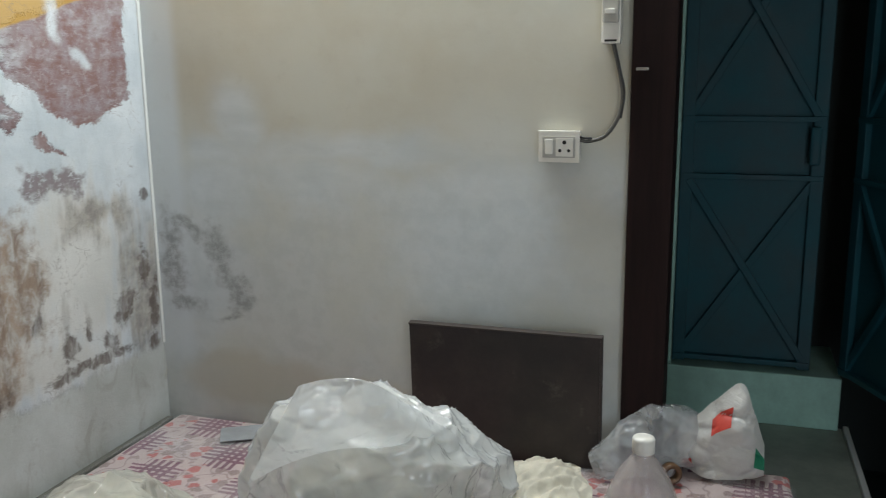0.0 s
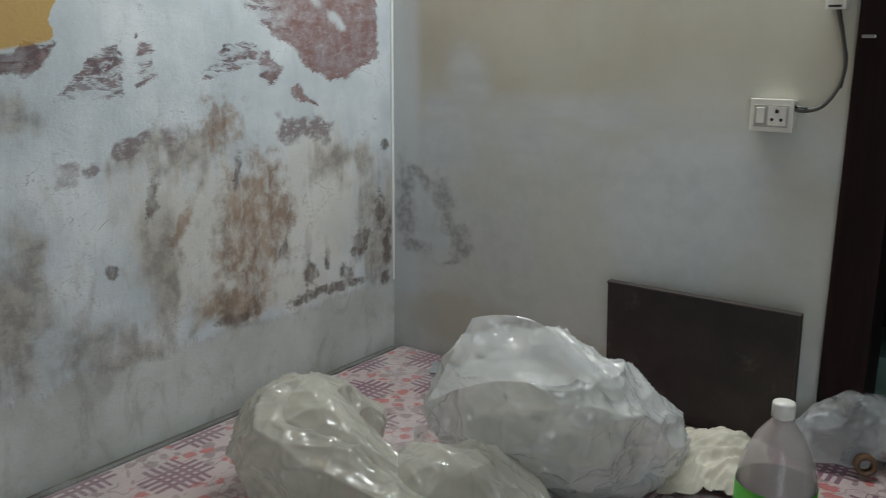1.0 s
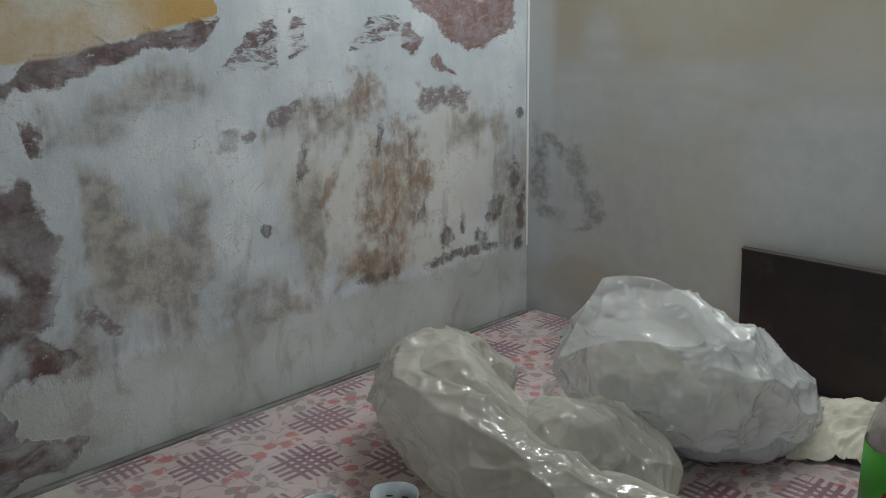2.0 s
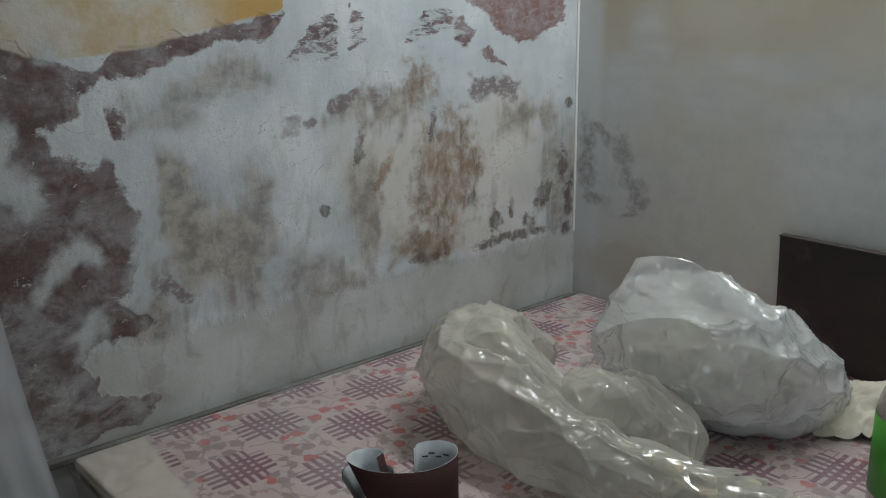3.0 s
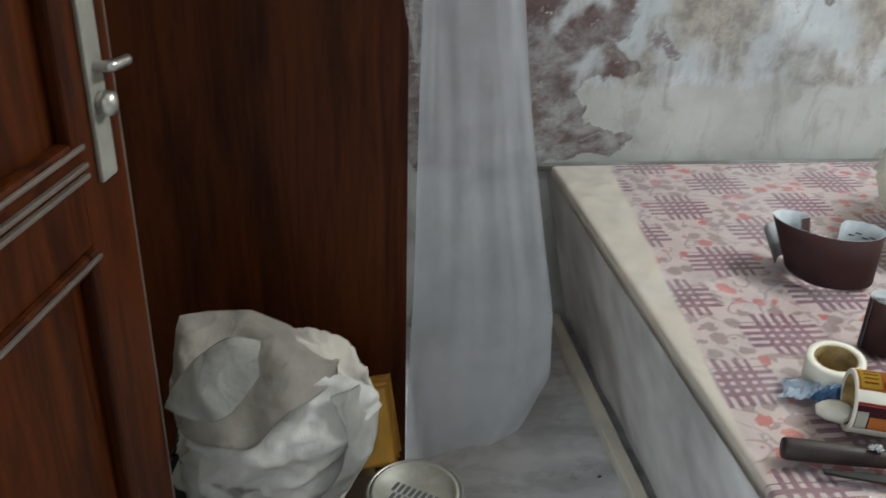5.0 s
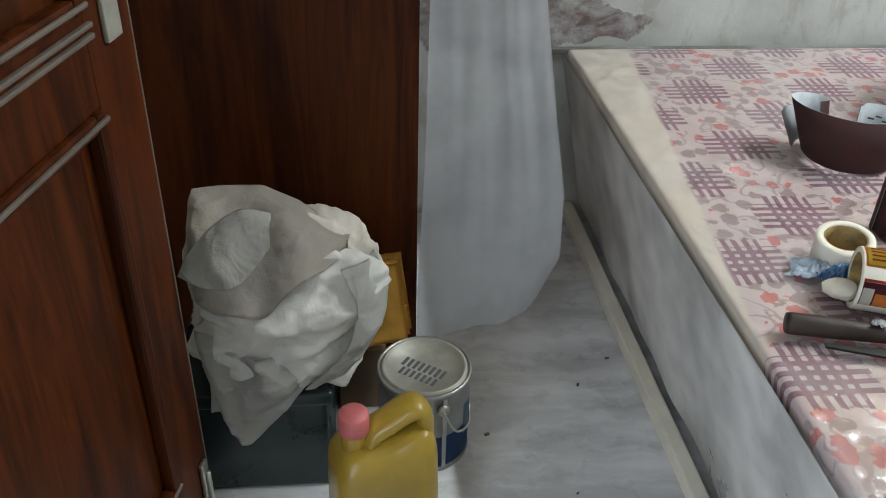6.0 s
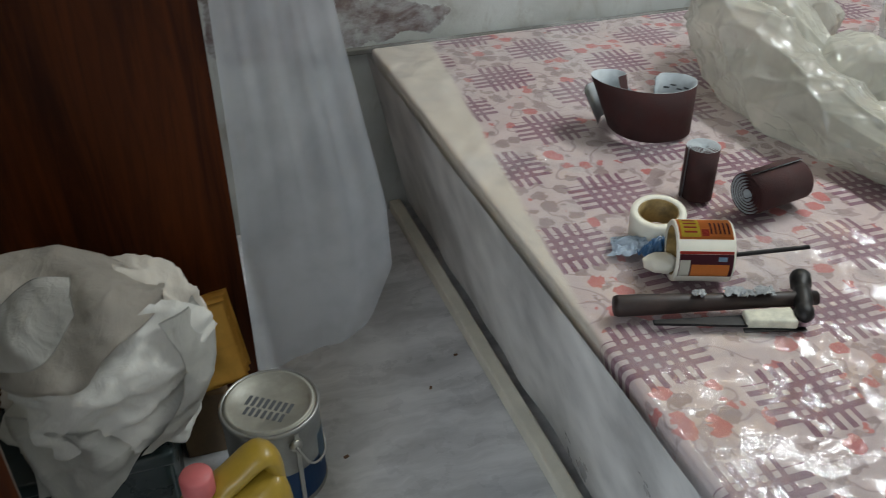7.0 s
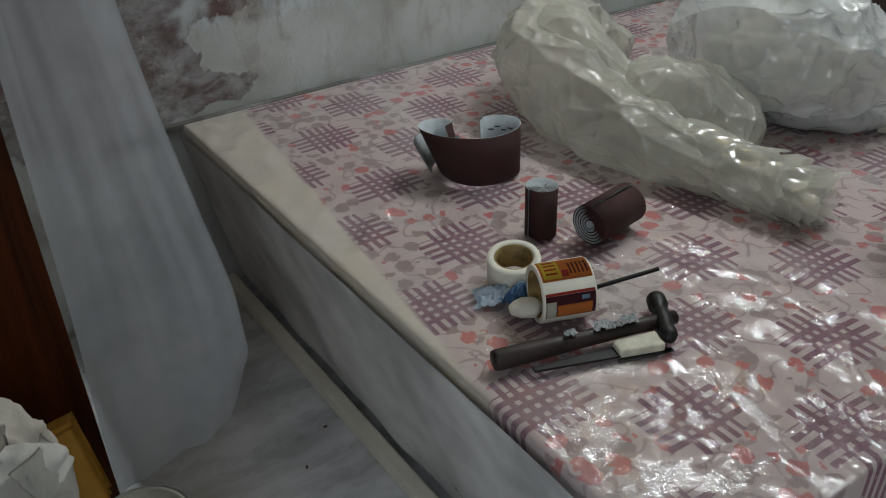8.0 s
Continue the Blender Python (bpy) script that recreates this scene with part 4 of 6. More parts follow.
# added walls and ceiling keep light out of the lobby; walls painted shade-dark
structure("lobby_wall_side", box(0.14, LOB + 0.4, -1.0, -0.9, 0.0, CEIL), M_LOBBY_SHADE, "added side wall closing the lobby, coloured dark for shade", "wall")
structure("lobby_wall_far", box(LOB + 0.3, LOB + 0.4, -2.6, -1.0, 0.0, CEIL), M_LOBBY_SHADE, "added far wall closing the lobby, coloured dark for shade", "wall")
structure("lobby_wall_end", box(0.14, LOB + 0.4, -2.7, -2.6, 0.0, CEIL), M_LOBBY_SHADE, "added end wall closing the lobby, coloured dark for shade", "wall")
structure("lobby_ceiling", box(0.14, LOB + 0.4, -2.7, -0.9, CEIL, CEIL + 0.1), M_CEILING, "added ceiling closing the lobby to light", "ceiling")


def steel_leaf(name, label, width, m):
    """A sheet steel door leaf with a flat frame and crossed angle bars."""
    d = empty(name, label, "door", m)
    z0, z1 = 0.44, 2.45
    part("sheet", box(0.0, 0.006, -width, 0, z0, z1), M_TEAL, d)
    for y in (-0.018, -width + 0.018):
        part("stile", box(-0.020, -0.001, y - 0.018, y + 0.018, z0, z1, 0.002), M_TEAL, d)
    for z in (z0 + 0.015, 1.02, 1.19, 1.80, z1 - 0.02):
        part("rail", box(-0.024, -0.001, -width + 0.002, -0.002, z - 0.008, z + 0.008, 0.002), M_TEAL, d)
    for za, zb in ((z0 + 0.03, 1.01), (1.20, 1.79)):
        for a, b in ((za, zb), (zb, za)):
            length = math.hypot(width - 0.05, b - a)
            ang = math.degrees(math.atan2(b - a, width - 0.05))
            bm = box(-0.016, -0.002, -length / 2, length / 2, -0.011, 0.011, 0.002)
            bm.transform(pose(0 if a < b else -0.006, -width / 2, (a + b) / 2, -ang))
            part("brace", bm, M_TEAL, d)
    return d


frame_d = empty("steel_door_frame", "mint green painted frame of the metal door", "door frame", kind="structure")
part("post", box(LOB - 0.02, LOB + 0.05, -1.225, -1.165, 0.425, 2.5, 0.003), M_MINT, frame_d)
part("head", box(LOB - 0.02, LOB + 0.05, -2.1, -1.165, 2.5, 2.56, 0.003), M_MINT, frame_d)
leaf = steel_leaf("steel_door", "teal painted sheet steel door with crossed bracing bars", 0.40, pose(LOB, -1.228, 0))
latch = part("latch", box(-0.05, -0.004, -0.385, -0.355, 1.06, 1.17, 0.008), M_TEAL, leaf, "painted steel latch")
leaf2 = steel_leaf("steel_door", "dark teal steel door leaf standing open", 0.42, pose(LOB - 0.02, -1.725, 0, 0, 0, -66))

# ---------------- the bed ----------------


def wrinkled(x, y, z, amp, sc):
    return z + amp * (noise.noise(Vector((x, y, 0.3)) * sc) + 0.5 * abs(noise.noise(Vector((x, y, 0.8)) * sc * 2.3)))




def slant(y):
    """The open side of the bed runs a little askew."""
    return -0.027 * (y + 1.3)


BED_X0, BED_X1, BED_Y0, BED_Y1 = -1.506, -0.004, -1.53, -0.036
bed = empty("bed", "box bed with a pink and purple printed bedspread", "bed", pose(0, 0, 0))
part("base", box(BED_X0 + 0.12, BED_X1 - 0.02, BED_Y0 + 0.03, BED_Y1 - 0.01, 0.035, 0.30, 0.004), M_WARDROBE, bed, "dark wooden bed box")
bm = box(-1.466, -1.434, BED_Y0 + 0.02, BED_Y1 + 0.03, 0.0, 0.032, 0.006)
for v in bm.verts:
    v.co.x += slant(v.co.y)
part("plinth", bm, M_TAPE, bed, "pale strip along the floor")
part("plinth", box(BED_X0 + 0.06, BED_X1 - 0.03, BED_Y0 + 0.05, BED_Y0 + 0.09, 0.0, 0.035, 0.004), M_WHITE_PVC, bed)
bm = box(BED_X0 + 0.004, BED_X1, BED_Y0 + 0.004, BED_Y1, 0.30, BED_Z, 0.014, 4)
for v in bm.verts:
    if v.co.x < -1.0:
        v.co.x += 0.19 * (BED_Z - v.co.z) + slant(v.co.y)
part("mattress", bm, M_SPREAD, bed, "mattress in a printed cotton bedspread", True)
part("overhang", box(-0.03, 0.066, BED_Y0 + 0.006, -1.262, 0.33, BED_Z - 0.001, 0.014, 3), M_SPREAD, bed, "bedspread reaching into the doorway", True)


def side_film(u, v):
    """Dust sheet hanging down the open side of the bed."""
    y = BED_Y0 + u * (BED_Y1 - BED_Y0)
    z = 0.036 + v * (BED_Z - 0.046)
    out = 0.004 * v + 0.006 * (noise.noise(Vector((y * 4, z * 2, 1.0))) + 0.4) + 0.008 * (1 - v) * noise.noise(Vector((y * 7, z * 3, 4.0)))
    return Vector((BED_X0 - out + 0.088 * (1 - v) + slant(y), y, z))


part("side_cover", sheet(40, 120, side_film), M_SIDE, bed, "grey plastic cover hanging down the side", True)


def top_film(u, v):
    x = BED_X0 - 0.008 + u * (BED_X1 - BED_X0 + 0.006)
    y = BED_Y0 + v * (BED_Y1 - BED_Y0)
    r = 0.9 - 0.9 * min(1.0, abs(x + 1.0) / 1.4)
    z = wrinkled(x, y, BED_Z + 0.0045, 0.0022 + 0.002 * max(0, -y - 0.9), 14)
    slack = max(0.0, min(1.0, 0.35 + 1.6 * noise.noise(Vector((x * 2.2, y * 2.2, 7.0))) + 0.9 * max(0.0, -y - 0.95)))
    z += slack * max(0.0, 0.0015 + film_fold((x, y, 0.0), 41, 14.0, 0.022))
    near = max(0.0, 1 - (x - BED_X0) / 0.09)
    z += near * 0.006 * max(0.0, noise.noise(Vector((x * 30, y * 22, 4.0))))
    if x < BED_X0 + 0.014:
        s = (BED_X0 + 0.014 - x) / 0.022
        z -= 0.018 * s * s - 0.001
    return Vector((x + slant(y) * max(0.0, min(1.0, (-0.9 - x) / 0.5)), y, z))


dust_sheet = tagged(part("dust_sheet", sheet(230, 230, top_film), M_SHEET, None, ""),
                    "thin clear plastic dust sheet spread over the bed", "plastic sheet")

# ---------------- bags on the bed ----------------
bag = tagged(part("plastic_bag", sack([(-0.530, -0.595, 0.54, 0.03, 0.05), (-0.528, -0.625, 0.595, 0.085, 0.105), (-0.515, -0.69, 0.630, 0.118, 0.146), (-0.490, -0.77, 0.640, 0.138, 0.152), (-0.44, -0.85, 0.610, 0.140, 0.130),
                                       (-0.35, -0.905, 0.565, 0.105, 0.095), (-0.27, -0.93, 0.53, 0.07, 0.055), (-0.215, -0.94, 0.50, 0.03, 0.03)], 1, BED_Z, 230, 240, 0.032, 0.105, 0.02), M_BAG, None, "", True),
             "large crumpled milky plastic bag lying on the bed", "plastic bag")
part("contents", sack([(-0.50, -0.66, 0.53, 0.03, 0.03), (-0.50, -0.70, 0.585, 0.075, 0.085), (-0.47, -0.79, 0.605, 0.100, 0.108), (-0.41, -0.86, 0.58, 0.095, 0.085), (-0.34, -0.905, 0.52, 0.04, 0.04)], 4, BED_Z + 0.01, 60, 70, 0.03, 0.06), M_RAG, bag, "pale waste seen through the film", True)


def between_edges(low, high, bulge, seed, rough=0.008, rows=36, cols=60):
    """Film or cloth stretched between two smooth edges, swelling out of their plane."""
    a, b = [Vector(p) for p in catmull(low, cols)], [Vector(p) for p in catmull(high, cols)]
    out = Vector(bulge)

    def place(u, v):
        j = round(u * cols)
        p = a[j].lerp(b[j], v) + out * math.sin(math.pi * v) * (0.35 + 0.65 * math.sin(math.pi * u))
        return p + out.normalized() * (panes(p, seed, 0.075, rough) + panes(p, seed + 5, 0.03, rough * 0.3))
    return sheet(rows, cols, place)


part("mouth", between_edges([(-0.635, -0.610, 0.655), (-0.640, -0.69, 0.705), (-0.62, -0.78, 0.735), (-0.56, -0.87, 0.720), (-0.48, -0.935, 0.670)],
                            [(-0.658, -0.728, 0.852), (-0.640, -0.765, 0.860), (-0.610, -0.810, 0.855), (-0.570, -0.855, 0.820), (-0.475, -0.940, 0.715)], (-0.018, -0.012, 0.012), 5, 0.012), M_BAG, bag, "open mouth of the bag standing up", True)
part("pouch", sack([(-0.51, -0.80, 0.495, 0.02, 0.02), (-0.485, -0.845, 0.508, 0.050, 0.038), (-0.42, -0.920, 0.508, 0.055, 0.036), (-0.35, -0.965, 0.495, 0.025, 0.02)], 9, BED_Z, 60, 60, 0.022, 0.06), M_BAG, bag, "small bulge of the bag at the bed", True)


def bag_skirt(u, v):
    """Loose film that spreads over the bed before the large bag."""
    x = -0.665 + 0.26 * u - 0.04 * math.sin(3.1 * u) * v
    y = -0.60 - 0.28 * u - 0.04 * v * (1 + 0.5 * math.sin(u * 7))
    return Vector((x - 0.03 * v, y, BED_Z + 0.012 + 0.13 * (1 - v) ** 1.6 + 0.014 * abs(noise.noise(Vector((u * 9, v * 3, 5))))))


part("skirt", sheet(30, 70, bag_skirt), M_BAG_CLEAR, bag, "loose clear film round the bag", True)
long_bag = tagged(part("long_plastic_bag", sack([(-0.600, -0.455, 0.535, 0.03, 0.04), (-0.635, -0.435, 0.555, 0.075, 0.075), (-0.72, -0.405, 0.580, 0.100, 0.110), (-0.81, -0.425, 0.590, 0.115, 0.125), (-0.858, -0.515, 0.582, 0.112, 0.118),
                                                 (-0.868, -0.63, 0.560, 0.095, 0.096), (-0.865, -0.75, 0.545, 0.085, 0.078), (-0.855, -0.87, 0.532, 0.070, 0.065), (-0.84, -0.96, 0.525, 0.058, 0.054)],
                                                3, BED_Z, 260, 190, 0.032, 0.12, 0.015), M_BAG_WARM, None, "", True),
                  "long twisted cream plastic bag lying across the bed", "plastic bag")
part("side_lobe", sack([(-0.86, -0.64, 0.545, 0.04, 0.05), (-0.79, -0.695, 0.560, 0.095, 0.085), (-0.725, -0.765, 0.555, 0.105, 0.082), (-0.705, -0.845, 0.535, 0.085, 0.060), (-0.74, -0.91, 0.510, 0.035, 0.03)],
                       7, BED_Z, 130, 150, 0.026, 0.10, 0.012), M_BAG_WARM, long_bag, "slack side of the bag", True)
part("upper_fold", between_edges([(-0.925, -0.47, 0.660), (-0.905, -0.55, 0.665), (-0.880, -0.64, 0.625), (-0.855, -0.73, 0.590)],
                                 [(-0.800, -0.47, 0.735), (-0.795, -0.55, 0.700), (-0.790, -0.63, 0.650), (-0.790, -0.70, 0.615)], (-0.010, -0.008, 0.022), 11, 0.012), M_BAG_WARM, long_bag, "creased fold along the top of the bag", True)


def film_collar(s0, s1, r0, r1, seed):
    """One wrinkled turn of film round the thin end."""
    a, b = Vector((-0.852, -0.86, 0.530)), Vector((-0.782, -1.140, 0.518))
    d = (b - a).normalized()
    side = d.cross(Vector((0, 0, 1))).normalized()
    up = side.cross(d)

    def place(u, v):
        t = u * 2 * math.pi
        ct, st = math.cos(t), math.sin(t)
        frill = 0.10 * noise.noise(Vector((ct * 1.7, st * 1.7, seed))) + 0.05 * noise.noise(Vector((ct * 4, st * 4, seed + 3)))
        c = a.lerp(b, s0 + (s1 - s0) * v + frill * v)
        r = r0 + (r1 - r0) * v + (0.005 + 0.010 * v) * noise.noise(Vector((ct * 2.6, st * 2.6, seed + v * 1.5))) + 0.0035 * math.sin(3 * t + seed + 4 * v)
        p = c + (side * ct + up * st * 0.92) * r
        p.z = max(BED_Z + 0.005, p.z)
        return p
    return sheet(16, 72, place)


for s0, s1, r0, r1, seed in ((0.0, 0.42, 0.060, 0.066, 1), (0.25, 0.64, 0.050, 0.064, 2), (0.50, 0.80, 0.046, 0.062, 3), (0.66, 0.93, 0.041, 0.058, 4), (0.80, 1.02, 0.032, 0.053, 5), (0.78, 1.0, 0.020, 0.036, 6)):
    part("twisted_end", film_collar(s0, s1, r0, r1, seed), M_BAG_WARM, long_bag, "wrinkled turn of film at the open end", True)


def crumple(cx, cy, rx, ry, h, seed, base, n=70, turn=0.0):
    """A crumpled cloth heap: a wavy sheet gathered over a low mound."""
    def place(u, v):
        a, b = 2 * u - 1, 2 * v - 1
        r = max(abs(a), abs(b))
        ct, st = math.cos(turn), math.sin(turn)
        x, y = rx * a, ry * b
        edge = 1 + 0.22 * noise.noise(Vector((a * 1.5, b * 1.5, seed)))
        x, y = cx + (ct * x - st * y) * edge, cy + (st * x + ct * y) * edge
        mound = h * max(0.0, 1 - (a * a + b * b) * 0.85)
        f = fold((a, b, seed), seed, 2.2, 0.16 * h + 0.006)
        return Vector((x, y, max(base + 0.003, base + 0.006 + mound + f)))
    bm = sheet(n, n, place)
    return bm


tagged(part("cotton_rag", crumple(-0.20, -1.03, 0.15, 0.10, 0.055, 5, BED_Z + 0.004, turn=0.3), M_RAG, None, "", True),
       "crumpled cream cotton rag on the bed", "rag")
pad = box(-0.09, 0.09, -0.042, 0.042, 0, 0.003, 0.001)
pad.transform(pose(-0.075, -0.305, BED_Z + 0.008, 0, 0, -60))
tagged(part("abrasive_pad", pad, M_SLATE), "grey abrasive sheet lying flat on the bed", "sanding sheet")

# ---------------- sanding strips, tape and tools ----------------


def splay(bm):
    """Leans one side of a standing strip outwards."""
    for v in bm.verts:
        if v.co.x < 0.02:
            v.co.x += (v.co.x - 0.02) * (0.34 * v.co.z / 0.1 - 0.24)
            v.co.z += 0.04 * max(0.0, 0.02 - v.co.x) - 0.04 * (v.co.y + 0.06) * (v.co.z > 0.05)


VIEW = math.degrees(math.atan2(-0.56, 0.83))
strip = empty("sandpaper_strip", "loosely curled maroon sandpaper strip standing on edge", "sandpaper", pose(-1.152, -0.640, BED_Z + 0.008, 0, 0, VIEW + 6) @ Matrix.Diagonal((0.90, 0.90, 0.98, 1)))
bm = band([(-0.055, 0.015), (-0.040, 0.040), (-0.062, 0.058), (-0.095, 0.045), (-0.105, 0.010), (-0.075, -0.035), (-0.02, -0.058), (0.04, -0.052), (0.085, -0.020),
           (0.097, 0.022), (0.075, 0.050), (0.035, 0.054), (0.015, 0.040)], 0.10, 0.0012)
splay(bm)
part("strip", bm, [M_GRIT, M_PAPER], strip, "", True)
bm = band([(-0.130, 0.0), (-0.122, 0.045), (-0.09, 0.07), (-0.06, 0.066), (-0.03, 0.030), (-0.045, -0.005), (-0.075, 0.005)], 0.070, 0.0012)
splay(bm)
part("outer_turn", bm, [M_PAPER, M_GRIT], strip, "curled end with the paper side out", True)


for k in range(4):
    b = box(-0.006, 0.006, -0.0004, 0.0004, 0, 0.003)
    b.transform(pose(0.040 + 0.013 * k, 0.0515 - 0.003 * k * k * 0.6, 0.070 + 0.006 * (k % 2), 0, 0, -8 - 9 * k))
    part("print_bar", b, M_INK, strip)


def bars(parent, spots, m, material, h=0.0006):
    """Short printed bars."""
    for x, y, w, d, turn in spots:
        b = box(-w / 2, w / 2, -d / 2, d / 2, 0, h)
        b.transform(m @ pose(x, y, 0, 0, 0, turn))
        part("print_bar", b, material, parent)


def spiral(turns, r0, r1, n=60):
    return [((r0 + (r1 - r0) * i / n) * math.cos(turns * 2 * math.pi * i / n), (r0 + (r1 - r0) * i / n) * math.sin(turns * 2 * math.pi * i / n)) for i in range(n + 1)]


def sand_roll(label, m):
    r = empty("sandpaper_roll", label, "sandpaper", m, "sandpaper rolls")
    part("wound_strip", band(spiral(5.5, 0.006, 0.028), 0.092, 0.0014, 240), [M_GRIT, M_PAPER], r, "", True)
    return r


sand_roll("tight maroon sandpaper roll standing upright on the bed", pose(-1.188, -0.886, BED_Z + 0.008))
r2 = sand_roll("maroon sandpaper roll lying on its side", pose(-1.148, -0.962, BED_Z + 0.044, 0, 90, 10) @ Matrix.Diagonal((1.28, 1.28, 1.20, 1)))

tape = empty("masking_tape", "white masking tape roll lying flat, cream sides", "tape", pose(-1.314, -0.976, BED_Z + 0.012, 6, -5, 0))
part("tape_ring", lathe([(0.031, 0), (0.041, 0), (0.042, 0.003), (0.042, 0.043), (0.041, 0.046), (0.031, 0.046), (0.031, 0)], 48), M_TAPE, tape, "", True)
part("core", lathe([(0.0285, 0.001), (0.0308, 0.001), (0.0308, 0.045), (0.0285, 0.045), (0.0285, 0.001)], 48), M_CORE, tape, "printed brown cardboard core", True)

T2 = pose(-1.312, -1.086, BED_Z + 0.052, 0, 90, VIEW + 14)
tape2 = empty("masking_tape", "masking tape roll on its side with yellow and orange label", "tape", T2)
L2 = 0.040
part("tape_ring", lathe([(0.036, -L2), (0.043, -L2), (0.044, -L2 + 0.002), (0.044, L2 - 0.002), (0.043, L2), (0.036, L2), (0.036, -L2)], 48), M_TAPE, tape2, "", True)
part("core", lathe([(0.034, -L2 + 0.001), (0.0358, -L2 + 0.001), (0.0358, L2 - 0.001), (0.034, L2 - 0.001), (0.034, -L2 + 0.001)], 48), M_CORE, tape2, "brown cardboard core", True)


def arc_label(a0, a1, z0, z1, r, material, parent, name="label_panel"):
    """A piece of label that wraps part of a roll, tin or bottle."""
    n = max(4, int(abs(a1 - a0) / 6))

    def place(u, v):
        a = radians(a0 + (a1 - a0) * u)
        return Vector((r * math.cos(a), r * math.sin(a), z0 + (z1 - z0) * v))
    bm = sheet(1, n, place)
    bmesh.ops.solidify(bm, geom=bm.faces, thickness=0.0003)
    return part(name, bm, material, parent, "", True)


R2 = 0.0446
# the angle 180 is the roll's top
arc_label(160, 216, -L2 + 0.003, L2 - 0.003, R2, M_ORANGE, tape2)
arc_label(166, 212, -L2 + 0.006, -0.008, R2 + 0.0006, M_YELLOW_PRINT, tape2)
for k in range(5):
    arc_label(178, 206, 0.006 + 0.006 * k, 0.0085 + 0.006 * k, R2 + 0.0006, M_DARK_PRINT, tape2, "print_bar")
for k in range(4):
    arc_label(170 + 10 * k, 174 + 10 * k, -L2 + 0.010, -0.012, R2 + 0.0012, M_RED, tape2, "print_bar")
arc_label(196, 210, -0.006, 0.004, R2 + 0.0006, M_RED, tape2, "print_patch")
arc_label(238, 243, -L2 + 0.003, L2 - 0.003, R2, M_RED, tape2)
arc_label(243.5, 290, -L2 + 0.003, L2 - 0.003, R2, M_DARK_PRINT, tape2)
arc_label(262, 288, -L2 + 0.020, L2 - 0.008, R2 + 0.0006, M_ORANGE, tape2)
arc_label(248, 256, 0.016, 0.028, R2 + 0.0006, M_LIGHT_BLUE, tape2, "print_patch")
arc_label(254, 290, -L2 + 0.004, -L2 + 0.018, R2 + 0.0006, M_TAPE, tape2, "print_patch")
tagged(part("tape_backing", sack([(-1.377, -1.05, 0.490, 0.008, 0.006), (-1.365, -1.055, 0.493, 0.018, 0.012), (-1.347, -1.065, 0.494, 0.018, 0.014), (-1.335, -1.07, 0.493, 0.008, 0.008)], 9, BED_Z + 0.006, 30, 40, 0.02, 0.02), M_TAPE, None, "", True),
       "small white wad of used masking tape", "tape scrap")
tagged(part("foil_wrapper", crumple(-1.358, -1.004, 0.042, 0.022, 0.016, 11, BED_Z + 0.007, 36, -0.5), M_BLUE_FOIL, None, "", True), "crumpled blue and white plastic wrapper beside the tape", "wrapper")
tagged(part("navy_scrap", crumple(-1.345, -1.03, 0.025, 0.016, 0.022, 13, BED_Z + 0.014, 24, 0.2), M_NAVY, None, "", True), "dark blue scrap of wrapper under the tape", "wrapper")


def hammer():
    a, b = Vector((-1.466, -1.130, BED_Z + 0.022)), Vector((-1.213, -1.196, BED_Z + 0.026))
    d = b - a
    ang = math.degrees(math.atan2(d.y, d.x))
    h = empty("hammer", "old hammer with a dirty dark wooden handle", "hammer", pose(a.x, a.y, a.z, 0, 0, ang))
    length = d.length
    bm = lathe([(0, 0), (0.0135, 0.001), (0.0150, 0.006), (0.0145, 0.06), (0.0125, 0.12), (0.0115, 0.18), (0.0105, 0.225), (0.0100, length + 0.02), (0, length + 0.021)], 28, pose(0, 0, 0, 0, 90))
    part("handle", bm, M_HANDLE_WOOD, h, "dark worn wooden handle", True)
    head = lathe([(0, -0.052), (0.0125, -0.052), (0.0145, -0.048), (0.0145, -0.030), (0.0105, -0.024), (0.0125, -0.012), (0.0135, 0.012), (0.0105, 0.022), (0.0125, 0.030), (0.0125, 0.040), (0.006, 0.050), (0, 0.051)], 28)
    head.transform(pose(length, 0, 0.002, 90, 0, -18))
    part("head", head, M_DARK_STEEL, h, "black iron head", True)
    for x, y, s in ((0.115, 0.0, 0.009), (0.165, 0.002, 0.014), (0.18, -0.004, 0.010), (0.205, 0.0, 0.013)):
        bm = crumple(x, y, s, s * 0.6, 0.004, 21 + x, 0.0095, 14)
        part("paint_crust", bm, M_CRUST, h, "dried white paint crust", True)


hammer()


def brush_tool():
    a, b = Vector((-1.425, -1.168, BED_Z + 0.014)), Vector((-1.243, -1.222, BED_Z + 0.014))
    d = b - a
    t = empty("putty_knife", "flat tool with dark shank and wide cream end", "putty knife", pose(a.x, a.y, a.z, 0, 0, math.degrees(math.atan2(d.y, d.x))))
    blade = box(0.0, 0.125, -0.012, 0.010, -0.004, 0.0, 0.001)
    for v in blade.verts:
        v.co.y *= 0.35 + 0.65 * v.co.x / 0.125
    part("blade", blade, M_DARK_STEEL, t, "dark metal shank")
    grip = box(0.122, d.length, -0.016, 0.016, -0.006, 0.008, 0.004, 3)
    for v in grip.verts:
        v.co.y *= 0.75 + 0.4 * (v.co.x - 0.122) / 0.09
    part("grip", grip, M_CREAM, t, "cream painted end", True)
    part("plate", box(0.118, d.length + 0.012, -0.0195, -0.012, -0.007, -0.005, 0.0005), M_DARK_STEEL, t)


brush_tool()
rod = pipe([(-1.375, -1.055, BED_Z + 0.020), (-1.27, -1.088, BED_Z + 0.034), (-1.158, -1.128, BED_Z + 0.052)], 0.0035, 8, 12)
